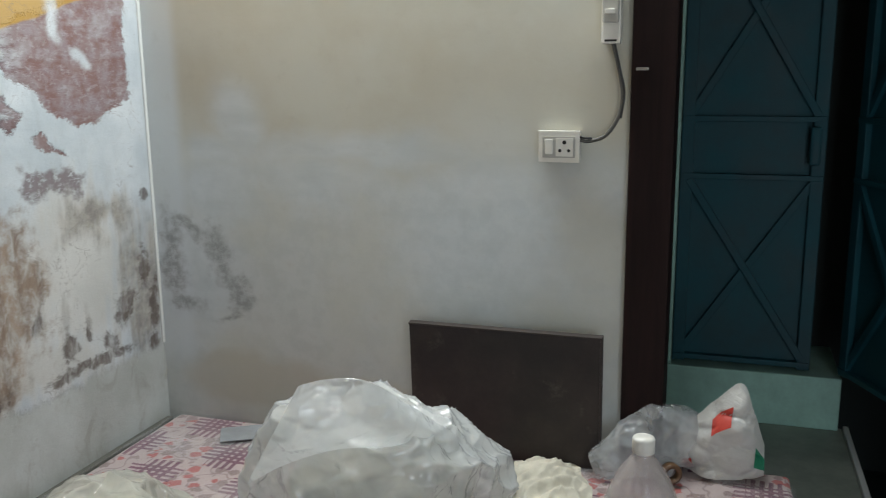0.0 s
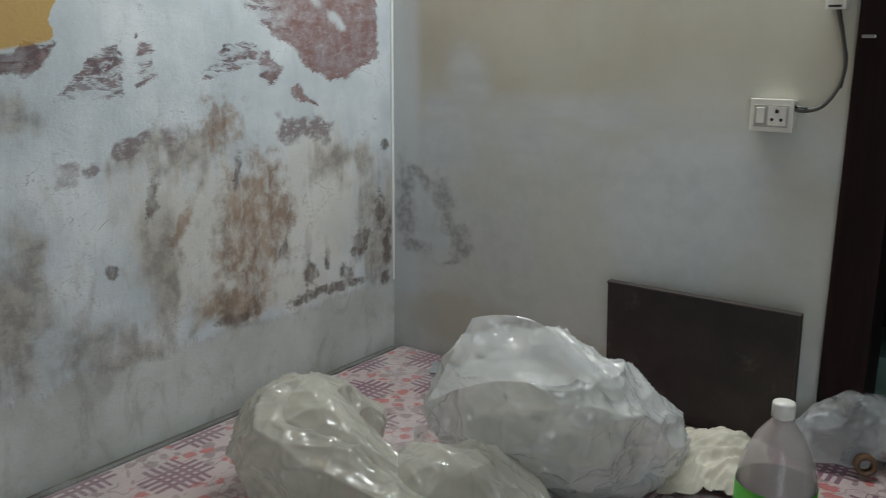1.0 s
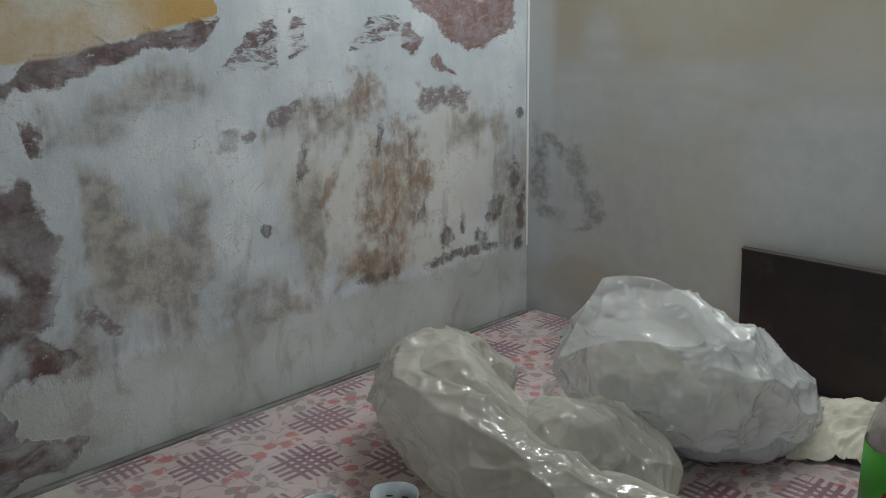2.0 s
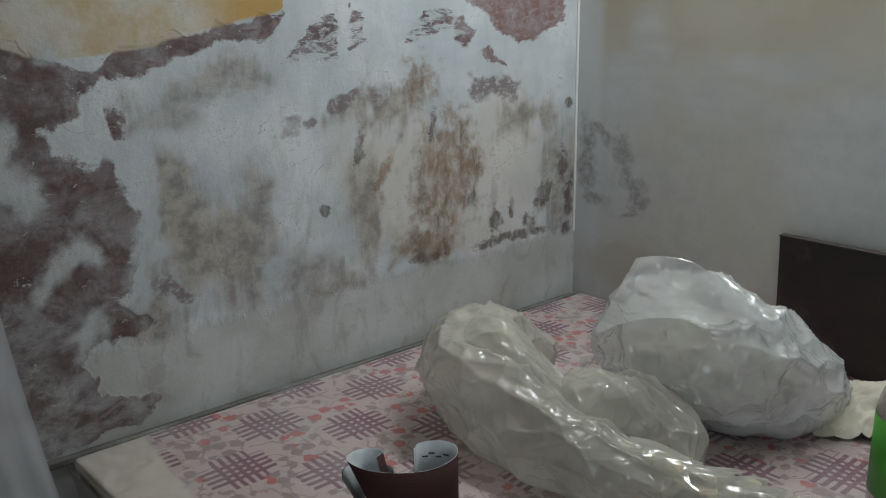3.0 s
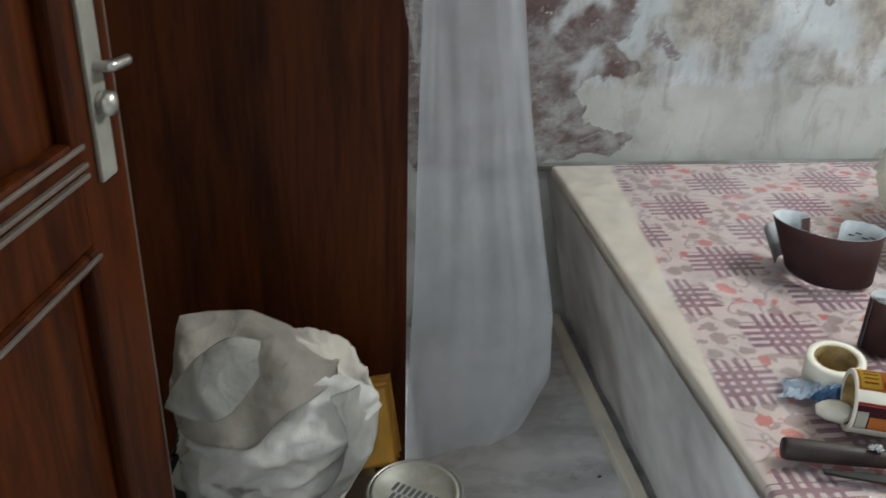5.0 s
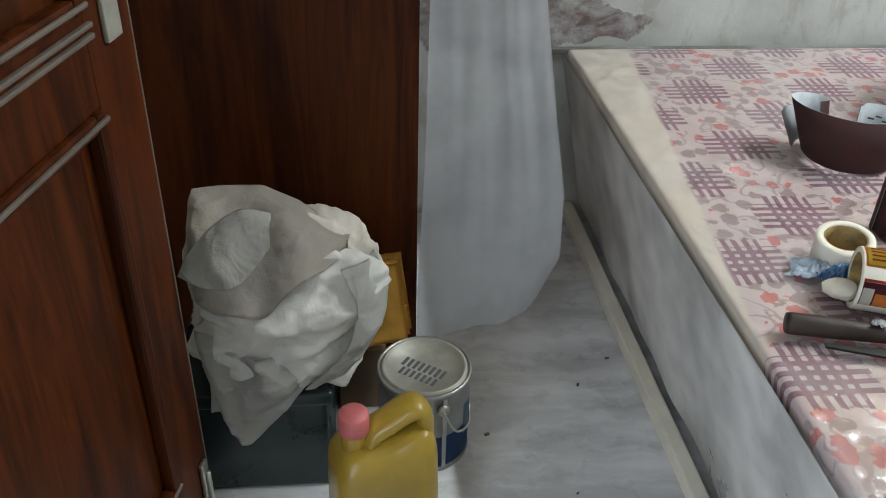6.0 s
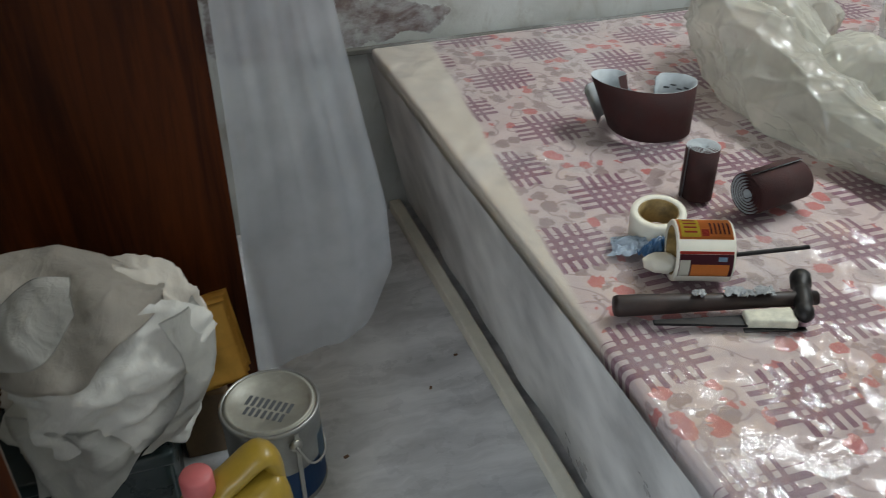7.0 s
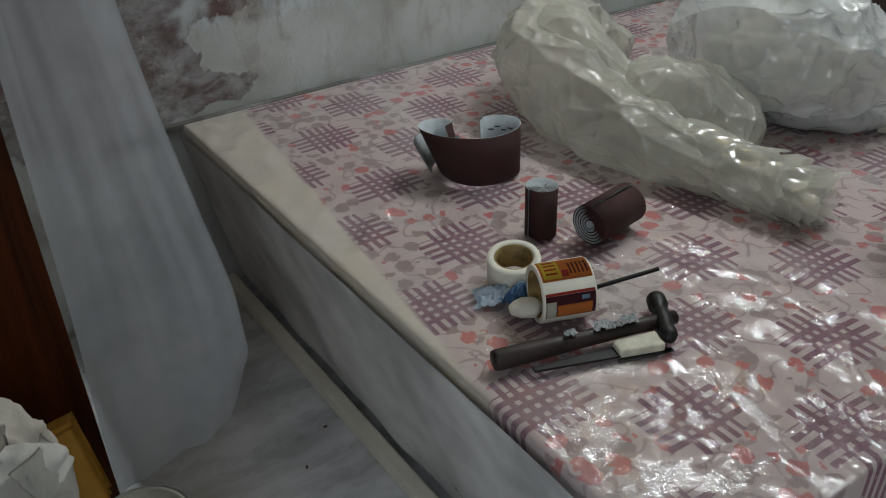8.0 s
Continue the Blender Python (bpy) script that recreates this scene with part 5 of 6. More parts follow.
tagged(part("iron_rod", rod, M_DARK_STEEL, None, "", True), "thin dark iron rod leaning on the hammer head", "rod")

# ---------------- bottle ----------------
bottle = empty("drink_bottle", "large clear drink bottle with a green label and white cap", "bottle", pose(-0.69, -1.268, BED_Z + 0.008))
part("body", lathe([(0, 0.004), (0.030, 0.0), (0.048, 0.006), (0.054, 0.03), (0.054, 0.06), (0.051, 0.08), (0.054, 0.10), (0.054, 0.25), (0.052, 0.27), (0.044, 0.295), (0.032, 0.32), (0.0165, 0.34), (0.0135, 0.345),
                    (0.0135, 0.362), (0.0115, 0.362), (0.0115, 0.345), (0.030, 0.318), (0.042, 0.293), (0.0515, 0.25), (0.0515, 0.03), (0.03, 0.006), (0, 0.007)], 48), M_BOTTLE, bottle, "", True)
part("cap", lathe([(0.0142, 0.347), (0.0155, 0.348), (0.0155, 0.366), (0.0140, 0.369), (0, 0.369)], 32), M_WHITE_PVC, bottle, "white screw cap", True)
label_b = part("label", lathe([(0.0545, 0.125), (0.0549, 0.125), (0.0549, 0.250), (0.0545, 0.250)], 48), M_GREEN, bottle, "green paper label", True)
for a0, a1, z0, z1, mm in ((172, 192, 0.165, 0.195, M_RED), (200, 240, 0.155, 0.185, M_RED), (208, 232, 0.163, 0.177, M_WHITE_PVC), (176, 187, 0.173, 0.188, M_WHITE_PVC), (214, 240, 0.200, 0.222, M_YELLOW_PRINT)):
    arc_label(a0, a1, z0, z1, 0.0555 if mm is not M_WHITE_PVC else 0.0559, mm, bottle, "label_patch")

# ---------------- by the beige wall ----------------
board = empty("wooden_board", "dark stained plywood board leaning on the wall behind the bed", "board", pose(-0.030, -0.910, BED_Z + 0.006, 0, -3.5, 0))
part("panel", box(-0.010, 0.008, -0.214, 0.214, 0, 0.305, 0.001), M_BOARD, board)
part("edge_band", box(-0.0115, 0.009, -0.216, 0.216, 0.3055, 0.309, 0.0008), M_BOARD_EDGE, board, "worn lighter top edge")
part("edge_band", box(-0.0115, 0.009, -0.2185, -0.2145, 0, 0.309, 0.0008), M_BOARD_EDGE, board, "worn lighter edge")

sock = empty("wall_socket", "white surface socket box with a rocker switch", "socket", pose(-0.0, -1.025, 1.182))
part("back_box", box(-0.030, -0.001, -0.041, 0.041, -0.031, 0.031, 0.003), M_WHITE_PVC, sock)
part("plate", box(-0.036, -0.0305, -0.043, 0.043, -0.033, 0.033, 0.002), M_WHITE_PVC, sock)
part("insert", box(-0.038, -0.0362, -0.034, 0.034, -0.023, 0.021, 0.0008), M_GREY_PVC, sock, "greyish module insert")
part("rocker", box(-0.043, -0.0382, 0.012, 0.028, -0.016, 0.016, 0.002), M_WHITE_PVC, sock, "white rocker switch")
part("socket_face", box(-0.0395, -0.0382, -0.030, 0.006, -0.020, 0.018, 0.0005), M_WHITE_PVC, sock)
for y, z, r in ((-0.012, 0.009, 0.0042), (-0.003, -0.008, 0.0034), (-0.021, -0.008, 0.0034)):
    part("pin_hole", lathe([(0, 0.0401), (r, 0.0401), (r, 0.0397), (0, 0.0397)], 14, pose(0, y, z, 0, -90)), M_BLACK, sock, "black pin hole")
part("insert_line", box(-0.0388, -0.0383, 0.030, 0.032, -0.02, 0.018), M_GREY_PVC, sock)

mcb = empty("fuse_unit", "small white circuit breaker box on the wall", "switch box", pose(0, -1.125, 1.45))
part("back_box", box(-0.035, -0.001, -0.019, 0.019, -0.062, 0.10, 0.003), M_WHITE_PVC, mcb)
part("breaker", box(-0.050, -0.0355, -0.016, 0.016, -0.022, 0.030, 0.003), M_GREY_PVC, mcb, "grey breaker")
part("lever", box(-0.060, -0.0505, -0.010, 0.010, -0.006, 0.004, 0.002), M_WHITE_PVC, mcb)
part("clip", box(-0.042, -0.0355, -0.016, 0.016, 0.040, 0.050, 0.002), M_WHITE_PVC, mcb)
part("clip", box(-0.042, -0.0355, -0.016, 0.016, 0.058, 0.070, 0.002), M_WHITE_PVC, mcb)
part("slot", box(-0.0362, -0.0352, -0.012, 0.012, -0.058, -0.054), M_BLACK, mcb)
part("wire_stub", pipe([(-0.02, -0.018, 0.03), (-0.022, -0.028, 0.028), (-0.02, -0.036, 0.03)], 0.002, 8, 10), M_CABLE, mcb)
wire = pipe([(-0.022, -1.128, 1.392), (-0.020, -1.140, 1.345), (-0.018, -1.150, 1.29), (-0.018, -1.144, 1.245), (-0.018, -1.118, 1.205), (-0.018, -1.085, 1.193), (-0.02, -1.063, 1.196)], 0.0042, 10, 50)
cable = tagged(part("power_cable", wire, M_CABLE, None, "", True), "grey power cable looping from breaker box to socket", "cable")
part("core", pipe([(-0.020, -1.062, 1.202), (-0.024, -1.075, 1.200), (-0.020, -1.09, 1.199)], 0.0022, 8, 12), M_BLACK, cable)
part("core", pipe([(-0.024, -1.131, 1.392), (-0.026, -1.145, 1.335), (-0.024, -1.154, 1.29), (-0.024, -1.148, 1.24)], 0.0026, 8, 30), M_BLACK, cable)

# carrier bags in the doorway
tagged(part("clear_bag", sack([(-0.065, -1.115, 0.50, 0.02, 0.025), (-0.06, -1.15, 0.515, 0.035, 0.045), (-0.035, -1.22, 0.545, 0.040, 0.075), (-0.0, -1.29, 0.550, 0.035, 0.080), (0.02, -1.345, 0.51, 0.02, 0.03)], 15, BED_Z, 90, 90, 0.024, 0.055, 0.01), M_BAG_CLEAR, None, "", True),
       "clear plastic bag at the far edge of the bed", "plastic bag")


def carrier_face(x, v0, v1, u0, u1):
    """A stretch of the carrier bag's crumpled side, peaked at one handle."""
    x += 0.05
    low = catmull([(x, -1.300, 0.482), (x - 0.03, -1.345, 0.480), (x - 0.04, -1.390, 0.480), (x - 0.03, -1.430, 0.482), (x, -1.468, 0.485)], 100)
    high = catmull([(x, -1.285, 0.570), (x - 0.012, -1.345, 0.630), (x - 0.012, -1.411, 0.690), (x - 0.008, -1.440, 0.630), (x + 0.01, -1.466, 0.550)], 100)

    def place(u, v):
        j = round(100 * (u0 + (u1 - u0) * u))
        t = v0 + (v1 - v0) * v
        p = Vector(low[j]).lerp(Vector(high[j]), t)
        p.x += -0.020 * math.sin(math.pi * t) + panes(p, 21, 0.05, 0.016)
        return p
    return sheet(40, max(8, round(50 * (u1 - u0))), place)


cb = tagged(part("carrier_bag", carrier_face(-0.03, 0.0, 1.0, 0.0, 1.0), M_CARRIER, None, "", True), "white carrier bag with red and green print at the bed edge", "carrier bag")
part("back_face", carrier_face(0.0, 0.0, 0.93, 0.0, 1.0), M_CARRIER, cb, "", True)
for v0, v1, u0, u1, mm in ((0.25, 0.62, 0.84, 1.0, M_CARRIER_GREEN), (0.60, 0.80, 0.30, 0.46, M_RED), (0.10, 0.34, 0.02, 0.12, M_RED)):
    part("print_patch", carrier_face(-0.032, v0, v1, u0, u1), mm, cb, "", True)
ring = lathe([(0.012, -0.012), (0.020, -0.012), (0.022, -0.008), (0.022, 0.008), (0.020, 0.012), (0.012, 0.012), (0.012, -0.012)], 36, pose(-0.060, -1.280, BED_Z + 0.030, 0, -80, 20))
br = tagged(part("brown_tape", ring, M_BROWN, None, "", True), "small brown tape roll standing at the edge of the bed", "tape")

# ---------------- wardrobe, hanging film, open door ----------------
wardrobe = empty("wardrobe", "dark red-brown veneered wardrobe in the corner", "wardrobe", pose(0, 0, 0))
part("carcass", box(-2.53, -1.93, -0.58, -0.03, 0.0, 2.15, 0.003), M_WARDROBE, wardrobe)
part("side_panel", box(-2.535, -1.925, -0.60, -0.582, 0.012, 2.13, 0.002), M_WARDROBE, wardrobe)


FALL_EDGE = [(-1.700, 0.10), (-1.672, 0.20), (-1.656, 0.28), (-1.664, 0.42), (-1.690, 0.56), (-1.720, 0.75), (-1.745, 0.93), (-1.768, 1.12), (-1.795, 1.33), (-1.82, 1.7), (-1.84, 2.2)]


def hanging(u, v):
    z0 = 0.095 + 0.085 * u + 0.11 * (max(0.0, u - 0.82) / 0.18) ** 2
    z = z0 + v * (2.2 - z0)
    x0 = -1.932 + 0.022 * min(1.0, z / 0.9)
    x1 = float(np.interp(z, [e[1] for e in FALL_EDGE], [e[0] for e in FALL_EDGE]))
    x = x0 + u * (x1 - x0)
    lap = 0.012 * math.tanh((u - 0.30 - 0.06 * noise.noise(Vector((z * 1.1, 0, 2)))) * 8)
    f = 0.014 * math.sin(u * 8.0 + 1.4 * noise.noise(Vector((u * 2, z * 0.8, 0)))) + 0.014 * noise.noise(Vector((u * 7, z * 1.6, 3))) + lap
    f += 0.006 * film_fold((x, 0.0, z * 0.5), 61, 6.0, 1.0)
    return Vector((x + 0.006 * noise.noise(Vector((0, z * 3, 9))), -0.660 + f - 0.025 * (1 - v) * u, z))


hang = empty("hanging_plastic", "translucent plastic sheet hanging over the wardrobe side", "plastic sheet", pose(0, 0, 0))
part("front_fall", sheet(140, 90, hanging), M_CURTAIN, hang, "", True)


def back_fall(u, v):
    z = 0.72 + 0.25 * (1 - u) + v * (2.2 - 0.72 - 0.25 * (1 - u))
    x = -1.985 + 0.10 * u + 0.05 * (1 - v) * (1 - u)
    return Vector((x, -0.632 + 0.018 * math.sin(u * 6 + z) + 0.015 * noise.noise(Vector((u * 4, z * 2, 6))), z))


part("back_fall", sheet(60, 24, back_fall), M_BAG_CLEAR, hang, "thin clear inner layer", True)


def room_door():
    d = empty("room_door", "polished reddish teak panelled door standing open", "door", pose(-2.30, -1.0, 0, 0, 0, -102))
    # local: x runs back from the free edge, y is the thickness
    W, T, Ht = 0.80, 0.036, 2.02
    x_ = lambda a, b, z0, z1, bv=0.002: box(a, b, -T / 2, T / 2, z0, z1, bv)
    part("stile", x_(0.003, 0.105, 0.012, Ht), M_DOOR, d)
    part("stile", x_(W - 0.105, W, 0.012, Ht), M_DOOR, d)
    for z0, z1 in ((0.012, 0.20), (0.80, 0.905), (1.90, Ht)):
        part("rail", x_(0.105, W - 0.105, z0, z1), M_DOOR, d)
    for z0, z1 in ((0.20, 0.80), (0.905, 1.90)):
        part("panel", box(0.105, W - 0.105, -0.007, 0.007, z0, z1, 0.001), M_DOOR, d)
        for s in (-1, 1):
            for a, b, c, e in ((0.105, 0.125, z0, z1), (W - 0.125, W - 0.105, z0, z1)):
                part("moulding", box(a, b, s * 0.016 - 0.009, s * 0.016 + 0.009, c, e, 0.005), M_DOOR, d)
            for c in (z0, z1 - 0.02):
                part("moulding", box(0.125, W - 0.125, s * 0.016 - 0.009, s * 0.016 + 0.009, c, c + 0.02, 0.005), M_DOOR, d)
                # thin bead in a paler colour, a painted highlight along the moulding
                part("bead", box(0.105, W - 0.105, s * 0.026 - 0.0025, s * 0.026 + 0.0025, c + 0.007, c + 0.013, 0.002), M_DOOR_PALE, d, "bead of the moulding, its highlight painted as a paler colour")
            # two more painted highlight lines under the upper panel
            if z0 > 0.5:
                for step in (-0.014, -0.026):
                    part("bead", box(0.095, W - 0.095, s * 0.0205 - 0.0035, s * 0.0205 + 0.0035, z0 + step - 0.003, z0 + step + 0.003, 0.002), M_DOOR_PALE, d, "bead of the moulding, its highlight painted as a paler colour")
    part("edge_strip", box(0.0, 0.0032, -T / 2, T / 2, 0.012, Ht), M_DOOR_PALE, d, "pale strip along the edge of the door")
    for s in (-1, 1):
        plate = part("handle_plate", box(0.035, 0.070, s * (T / 2 + 0.003) - 0.003, s * (T / 2 + 0.003) + 0.003, 0.86, 1.08, 0.002), M_LID, d, "dull metal handle plate")
        part("lever", pipe([(0.052, s * 0.022, 0.985), (0.052, s * 0.036, 0.985), (0.048, s * 0.042, 0.985), (0.018, s * 0.044, 0.984)], 0.006, 12, 24), M_STEEL, plate, "", True)
        part("thumb_turn", lathe([(0, 0), (0.014, 0), (0.013, 0.014), (0.005, 0.018), (0, 0.018)], 20, pose(0.052, s * 0.024, 0.945, -90 * s)), M_STEEL, plate, "", True)
    bolt = part("tower_bolt", box(0.015, 0.035, T / 2 + 0.001, T / 2 + 0.008, 0.02, 0.17, 0.002), M_STEEL, d, "steel bolt at the foot of the door")
    part("bolt_rod", pipe([(0.025, T / 2 + 0.011, 0.01), (0.025, T / 2 + 0.011, 0.15)], 0.004, 10, 4), M_STEEL, bolt, "", True)


room_door()

# ---------------- things on the floor ----------------
crate = empty("crate", "dark teal plastic crate under the cloth bundle", "crate", pose(-2.213, -0.810, 0))
part("shell", box(-0.125, 0.125, -0.125, 0.125, 0.0, 0.205, 0.014, 3), M_BUCKET, crate, "", True)
part("rim", box(-0.131, 0.131, -0.131, 0.131, 0.195, 0.222, 0.006, 2), M_BUCKET, crate, "thick moulded rim", True)
tagged(part("carton", box(-2.08, -1.99, -0.74, -0.64, 0.0, 0.14, 0.003), M_CARTON), "small brown cardboard carton against the wardrobe", "carton")


C0 = Vector((-2.150, -0.82, 0.335))


def bundle_point(n, seed, grow, amount):
    p = Vector((n.x * 0.150, n.y * 0.115, n.z * 0.150))
    s = Matrix.Rotation(0.5, 3, "Y") @ Vector((p.x * 0.8, p.y, p.z * 1.7))
    p += n * (grow + fold(s, seed, 5.2, amount) + 0.010 * noise.noise(p * 9 + Vector((seed, 0, 0))))
    p.x += 0.02 * n.z
    return C0 + p


def bundle(seed, grow, amount, keep=None, sub=6):
    """A wad of cloth; with keep, only the layer of it that wraps one side, with a wavy hem."""
    bm = bmesh.new()
    bmesh.ops.create_icosphere(bm, subdivisions=sub, radius=1.0)
    ns = {v: v.co.normalized() for v in bm.verts}
    if keep:
        d, limit = keep
        d = Vector(d).normalized()
        gone = [v for v in bm.verts if ns[v].dot(d) < limit + 0.22 * noise.noise(ns[v] * 2.3 + Vector((seed, 1, 2)))]
        bmesh.ops.delete(bm, geom=gone, context="VERTS")
    for v in bm.verts:
        n = v.co.normalized()
        lift = grow
        if keep:
            lift += 0.022 * max(0.0, 0.35 - (n.dot(d) - limit)) ** 1.0
        v.co = bundle_point(n, seed, lift, amount)
    return bm


cloth = tagged(part("dust_cloth", bundle(23, -0.012, 0.040), M_CLOTH, None, "", True), "bundled grey cotton dust cloth heaped on a crate", "cloth")
part("front_layer", bundle(41, 0.026, 0.040, ((0.22, -1.0, -0.30), 0.42)), M_CLOTH_PALE, cloth, "gathered pale front of the cloth", True)


def cloth_sheet(low, high, bulge, seed, waves=0.010, rows=44, cols=70):
    """Thick cotton hung between two edges, with long soft folds and a hem."""
    a, b = [Vector(p) for p in catmull(low, cols)], [Vector(p) for p in catmull(high, cols)]
    out = Vector(bulge)

    def place(u, v):
        j = round(u * cols)
        p = a[j].lerp(b[j], v) + out * math.sin(math.pi * v) * (0.3 + 0.7 * math.sin(math.pi * u))
        n = out.normalized()
        p += n * waves * (math.sin(u * 13 + v * 5 + seed) * 0.5 + 1.2 * noise.noise(Vector((u * 5 + v * 2, v * 2.2, seed))))
        return p + n * (panes(p, seed, 0.065, waves * 1.3, (0.55, 0.6, 1.0)) + panes(p, seed + 4, 0.028, waves * 0.4, (0.6, 0.6, 1.0)))
    bm = sheet(rows, cols, place)
    bmesh.ops.solidify(bm, geom=bm.faces, thickness=0.0025)
    return bm


part("upper_layer", cloth_sheet([(-2.290, -0.925, 0.455), (-2.272, -0.950, 0.418), (-2.215, -0.970, 0.400), (-2.170, -0.968, 0.410), (-2.113, -0.950, 0.450), (-2.050, -0.895, 0.470)],
                                [(-2.290, -0.80, 0.530), (-2.245, -0.775, 0.522), (-2.165, -0.765, 0.505), (-2.10, -0.770, 0.470), (-2.045, -0.790, 0.425)], (-0.005, -0.022, 0.050), 3, 0.011), M_CLOTH, cloth, "hood-like upper fold of the cloth", True)
part("rolled_lip", cloth_sheet([(-2.292, -0.960, 0.474), (-2.238, -0.990, 0.470), (-2.198, -0.990, 0.478), (-2.155, -0.965, 0.525)],
                               [(-2.268, -0.915, 0.505), (-2.238, -0.910, 0.532), (-2.200, -0.905, 0.552), (-2.158, -0.905, 0.545)], (-0.004, -0.016, 0.010), 6, 0.005), M_CLOTH_PALE, cloth, "turned over lip of the cloth", True)
part("side_layer", cloth_sheet([(-2.055, -0.930, 0.455), (-2.035, -0.958, 0.385), (-2.060, -0.965, 0.325), (-2.125, -0.965, 0.255)],
                               [(-2.010, -0.870, 0.455), (-1.988, -0.875, 0.375), (-2.030, -0.895, 0.285), (-2.095, -0.910, 0.235)], (0.016, -0.018, 0.002), 12, 0.007), M_CLOTH_PALE, cloth, "fold hanging down the side of the bundle", True)
part("loose_end", cloth_sheet([(-2.272, -0.960, 0.215), (-2.250, -0.975, 0.195), (-2.216, -0.975, 0.150), (-2.150, -0.965, 0.220), (-2.088, -0.945, 0.290)],
                              [(-2.290, -0.925, 0.350), (-2.240, -0.955, 0.335), (-2.190, -0.965, 0.325), (-2.140, -0.960, 0.315), (-2.095, -0.935, 0.305)], (-0.003, -0.016, 0.0), 15, 0.012), M_CLOTH_PALE, cloth, "hanging corner of the cloth", True)

env = empty("yellow_duster", "folded yellow cloth leaning between the carton and bundle", "cloth", pose(-2.003, -0.735, 0.165, -10, 0, 12))
for k in range(3):
    bm = sheet(20, 14, lambda u, v, k=k: Vector((-0.055 + 0.105 * u - 0.006 * k + 0.014 * (1 - v), -0.010 * k + 0.006 * noise.noise(Vector((u * 3, v * 3, k))), 0.012 - 0.006 * k + 0.160 * v)))
    bmesh.ops.solidify(bm, geom=bm.faces, thickness=0.003)
    part("fold", bm, M_ENVELOPE, env, "", True)

can = empty("paint_can", "dented tin paint can with a blue label and closed lid", "paint can", pose(-1.925, -0.835, 0))
part("body", lathe([(0, 0.004), (0.078, 0.004), (0.081, 0.0), (0.084, 0.004), (0.082, 0.010), (0.082, 0.170), (0.085, 0.176), (0.085, 0.182), (0.080, 0.185), (0.079, 0.180), (0, 0.178)], 64), M_TIN, can, "", True)
part("lid", lathe([(0, 0.1805), (0.068, 0.1805), (0.070, 0.186), (0.073, 0.187), (0.076, 0.186), (0.0765, 0.181), (0.0785, 0.181)], 64), M_LID, can, "dusty pressed lid", True)
arc_label(258, 400, 0.012, 0.085, 0.0824, M_BLUE, can, "label")
arc_label(325, 352, 0.060, 0.130, 0.0828, M_LIGHT_BLUE, can, "label_panel")
seam = part("seam", box(-0.004, 0.004, -0.0845, -0.081, 0.012, 0.172, 0.001), M_STEEL, can, "bright side seam")
seam.matrix_basis = pose(0, 0, 0, 0, 0, 22)
ear = part("handle_ear", lathe([(0, 0), (0.012, 0), (0.010, 0.006), (0, 0.007)], 20, pose(0.028, -0.078, 0.150, 90, 0, 20)), M_STEEL, can, "", True)
part("wire_handle", pipe([(0.028, -0.086, 0.150), (0.052, -0.075, 0.095), (0.08, -0.03, 0.07), (0.083, 0.02, 0.08), (0.06, 0.062, 0.14)], 0.0022, 8, 30), M_STEEL, can, "", True)
for k in range(8):
    b = box(-0.003, 0.003, -0.011, 0.011, 0, 0.0006)
    b.transform(pose(-0.032 + 0.009 * k, 0.018 - 0.006 * k, 0.1808, 0, 0, -35))
    part("print_bar", b, M_INK, can)
for k in range(7):
    b = box(-0.0028, 0.0028, -0.009, 0.009, 0, 0.0006)
    b.transform(pose(-0.040 + 0.009 * k, -0.006 - 0.006 * k, 0.1808, 0, 0, -35))
    part("print_bar", b, M_INK, can)


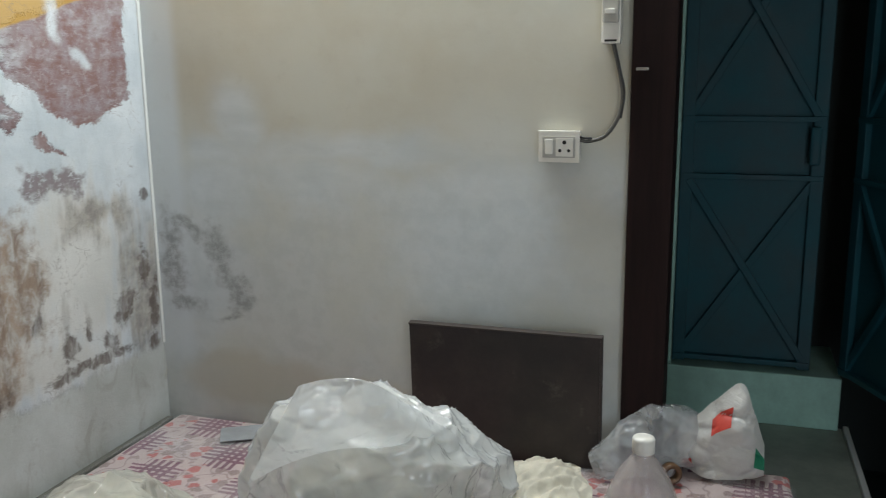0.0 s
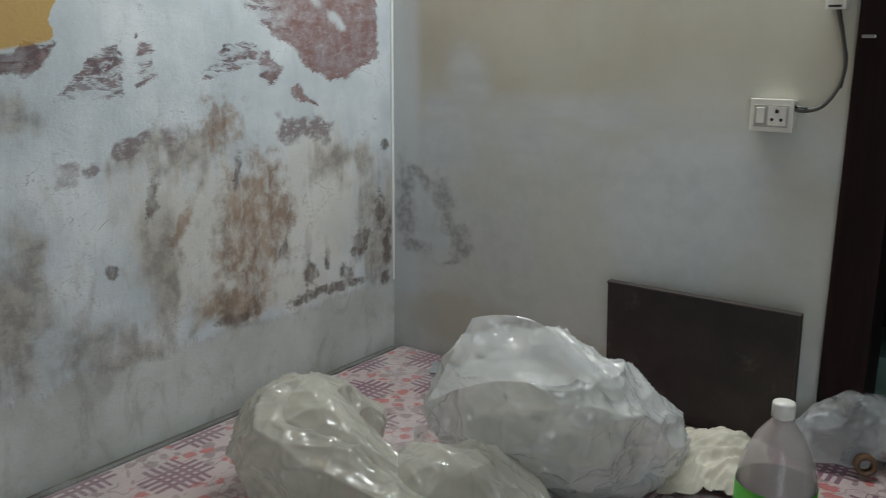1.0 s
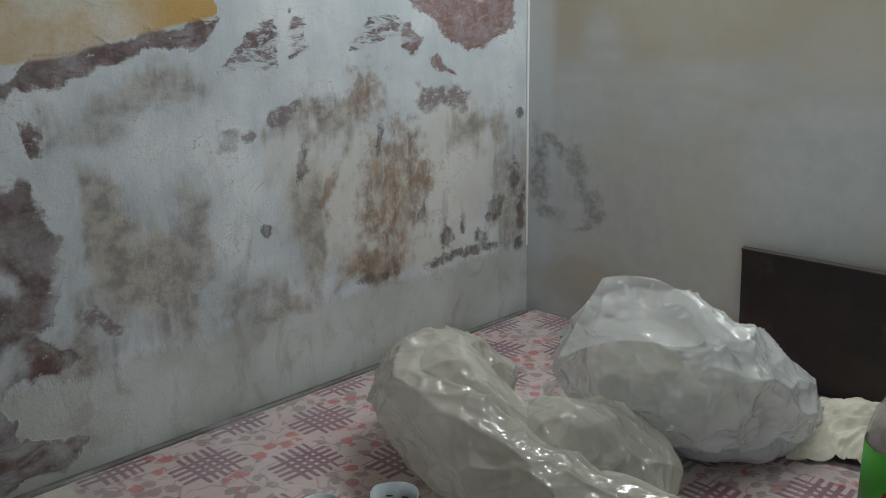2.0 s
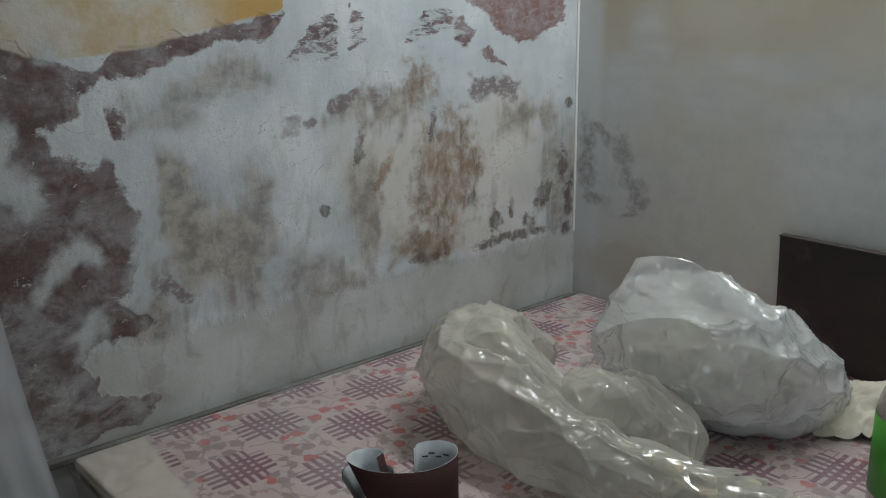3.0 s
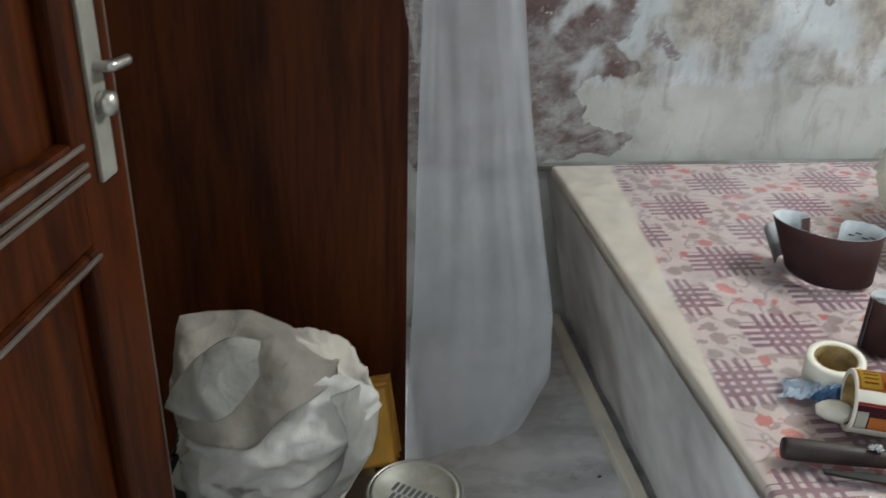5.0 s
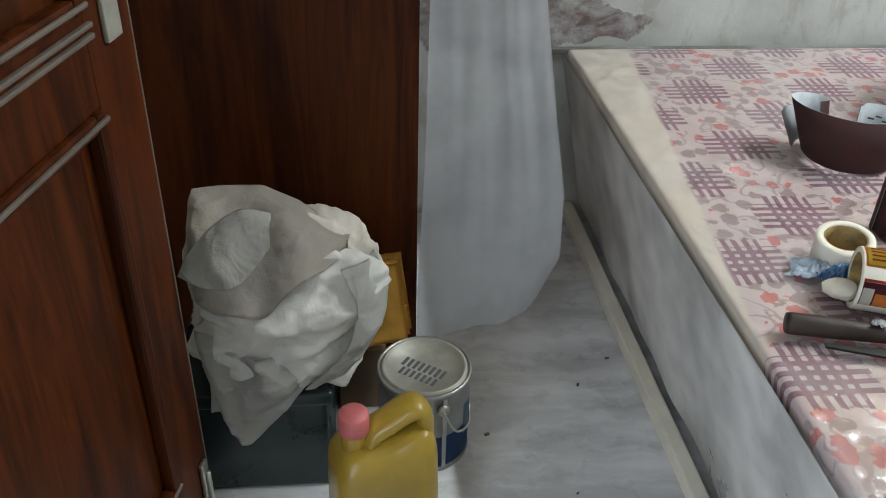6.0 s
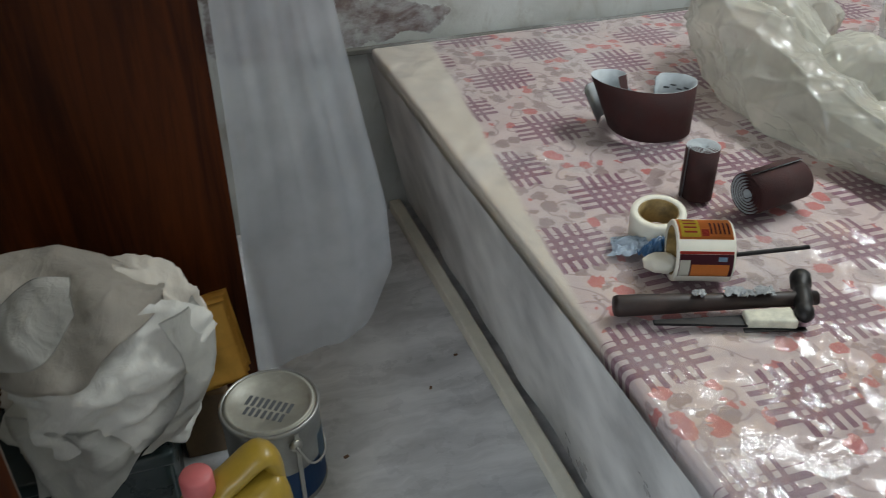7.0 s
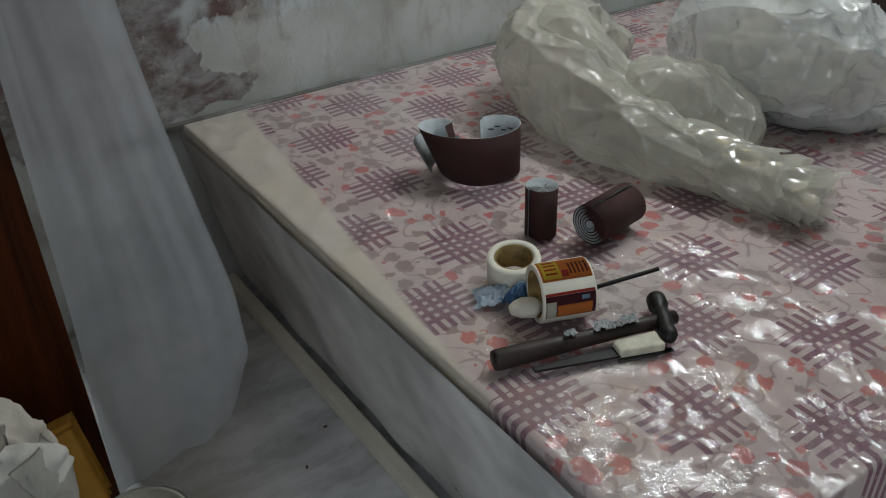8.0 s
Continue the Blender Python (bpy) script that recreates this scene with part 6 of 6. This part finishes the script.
def jerrycan():
    j = empty("jerrycan", "mustard yellow plastic oil jerrycan with a faded red cap", "jerrycan", pose(-2.005, -1.085, 0, 0, 0, 14) @ Matrix.Diagonal((0.92, 0.92, 1.0, 1)))
    bm = bmesh.new()
    rows = []
    prof = [(0.0, 0.070, 0.050), (0.008, 0.082, 0.060), (0.03, 0.086, 0.064), (0.10, 0.085, 0.063), (0.16, 0.086, 0.064), (0.215, 0.085, 0.063), (0.245, 0.080, 0.058), (0.262, 0.068, 0.046), (0.270, 0.045, 0.030)]
    n = 48
    for z, a, b in catmull(prof, 40):
        row = []
        for k in range(n):
            t = 2 * math.pi * k / n
            c, s = math.cos(t), math.sin(t)
            x, y = a * math.copysign(abs(c) ** 0.5, c), b * math.copysign(abs(s) ** 0.5, s)
            dent = 1 - 0.03 * noise.noise(Vector((x * 14, y * 14, z * 14)))
            lift = 0.035 * max(0.0, x / 0.086) * (z / 0.27) ** 3
            row.append(bm.verts.new((x * dent, y * dent, z + lift)))
        rows.append(row)
    for a, b in zip(rows, rows[1:]):
        for k in range(n):
            bm.faces.new((a[k], a[(k + 1) % n], b[(k + 1) % n], b[k]))
    bm.faces.new(rows[0])
    bm.faces.new(rows[-1])
    bmesh.ops.recalc_face_normals(bm, faces=bm.faces)
    part("body", bm, M_YELLOW, j, "", True)
    bm = pipe([(-0.024, 0, 0.250), (-0.018, 0, 0.280), (0.006, 0, 0.294), (0.040, 0, 0.312), (0.058, 0, 0.312), (0.068, 0, 0.292), (0.069, 0, 0.235)], 0.0155, 16, 60)
    for v in bm.verts:
        v.co.y *= 1.9
    part("handle", bm, M_YELLOW, j, "moulded carrying handle", True)
    neck = part("neck", lathe([(0.022, 0.24), (0.021, 0.285), (0.018, 0.30)], 28, pose(-0.045, 0, 0, 0, 0)), M_YELLOW, j, "", True)
    part("cap", lathe([(0.0235, 0.292), (0.0245, 0.294), (0.0245, 0.322), (0.022, 0.326), (0, 0.326)], 28, pose(-0.045, 0, 0, 0, 0)), M_RED_CAP, j, "faded red screw cap", True)


jerrycan()

for x, y, s, turn in ((-1.803, -0.828, 0.005, 20), (-1.60, -0.70, 0.004, 70), (-1.52, -0.62, 0.004, 0), (-1.66, -0.98, 0.003, 40)):
    bm = box(-s, s, -s * 0.6, s * 0.6, 0, s * 0.8, s * 0.2, 1)
    bm.transform(pose(x, y, 0, 0, 0, turn))
    tagged(part("paint_crumb", bm, M_BROWN), "small dark crumb of old paint on the floor", "debris", "crumbs on the floor")
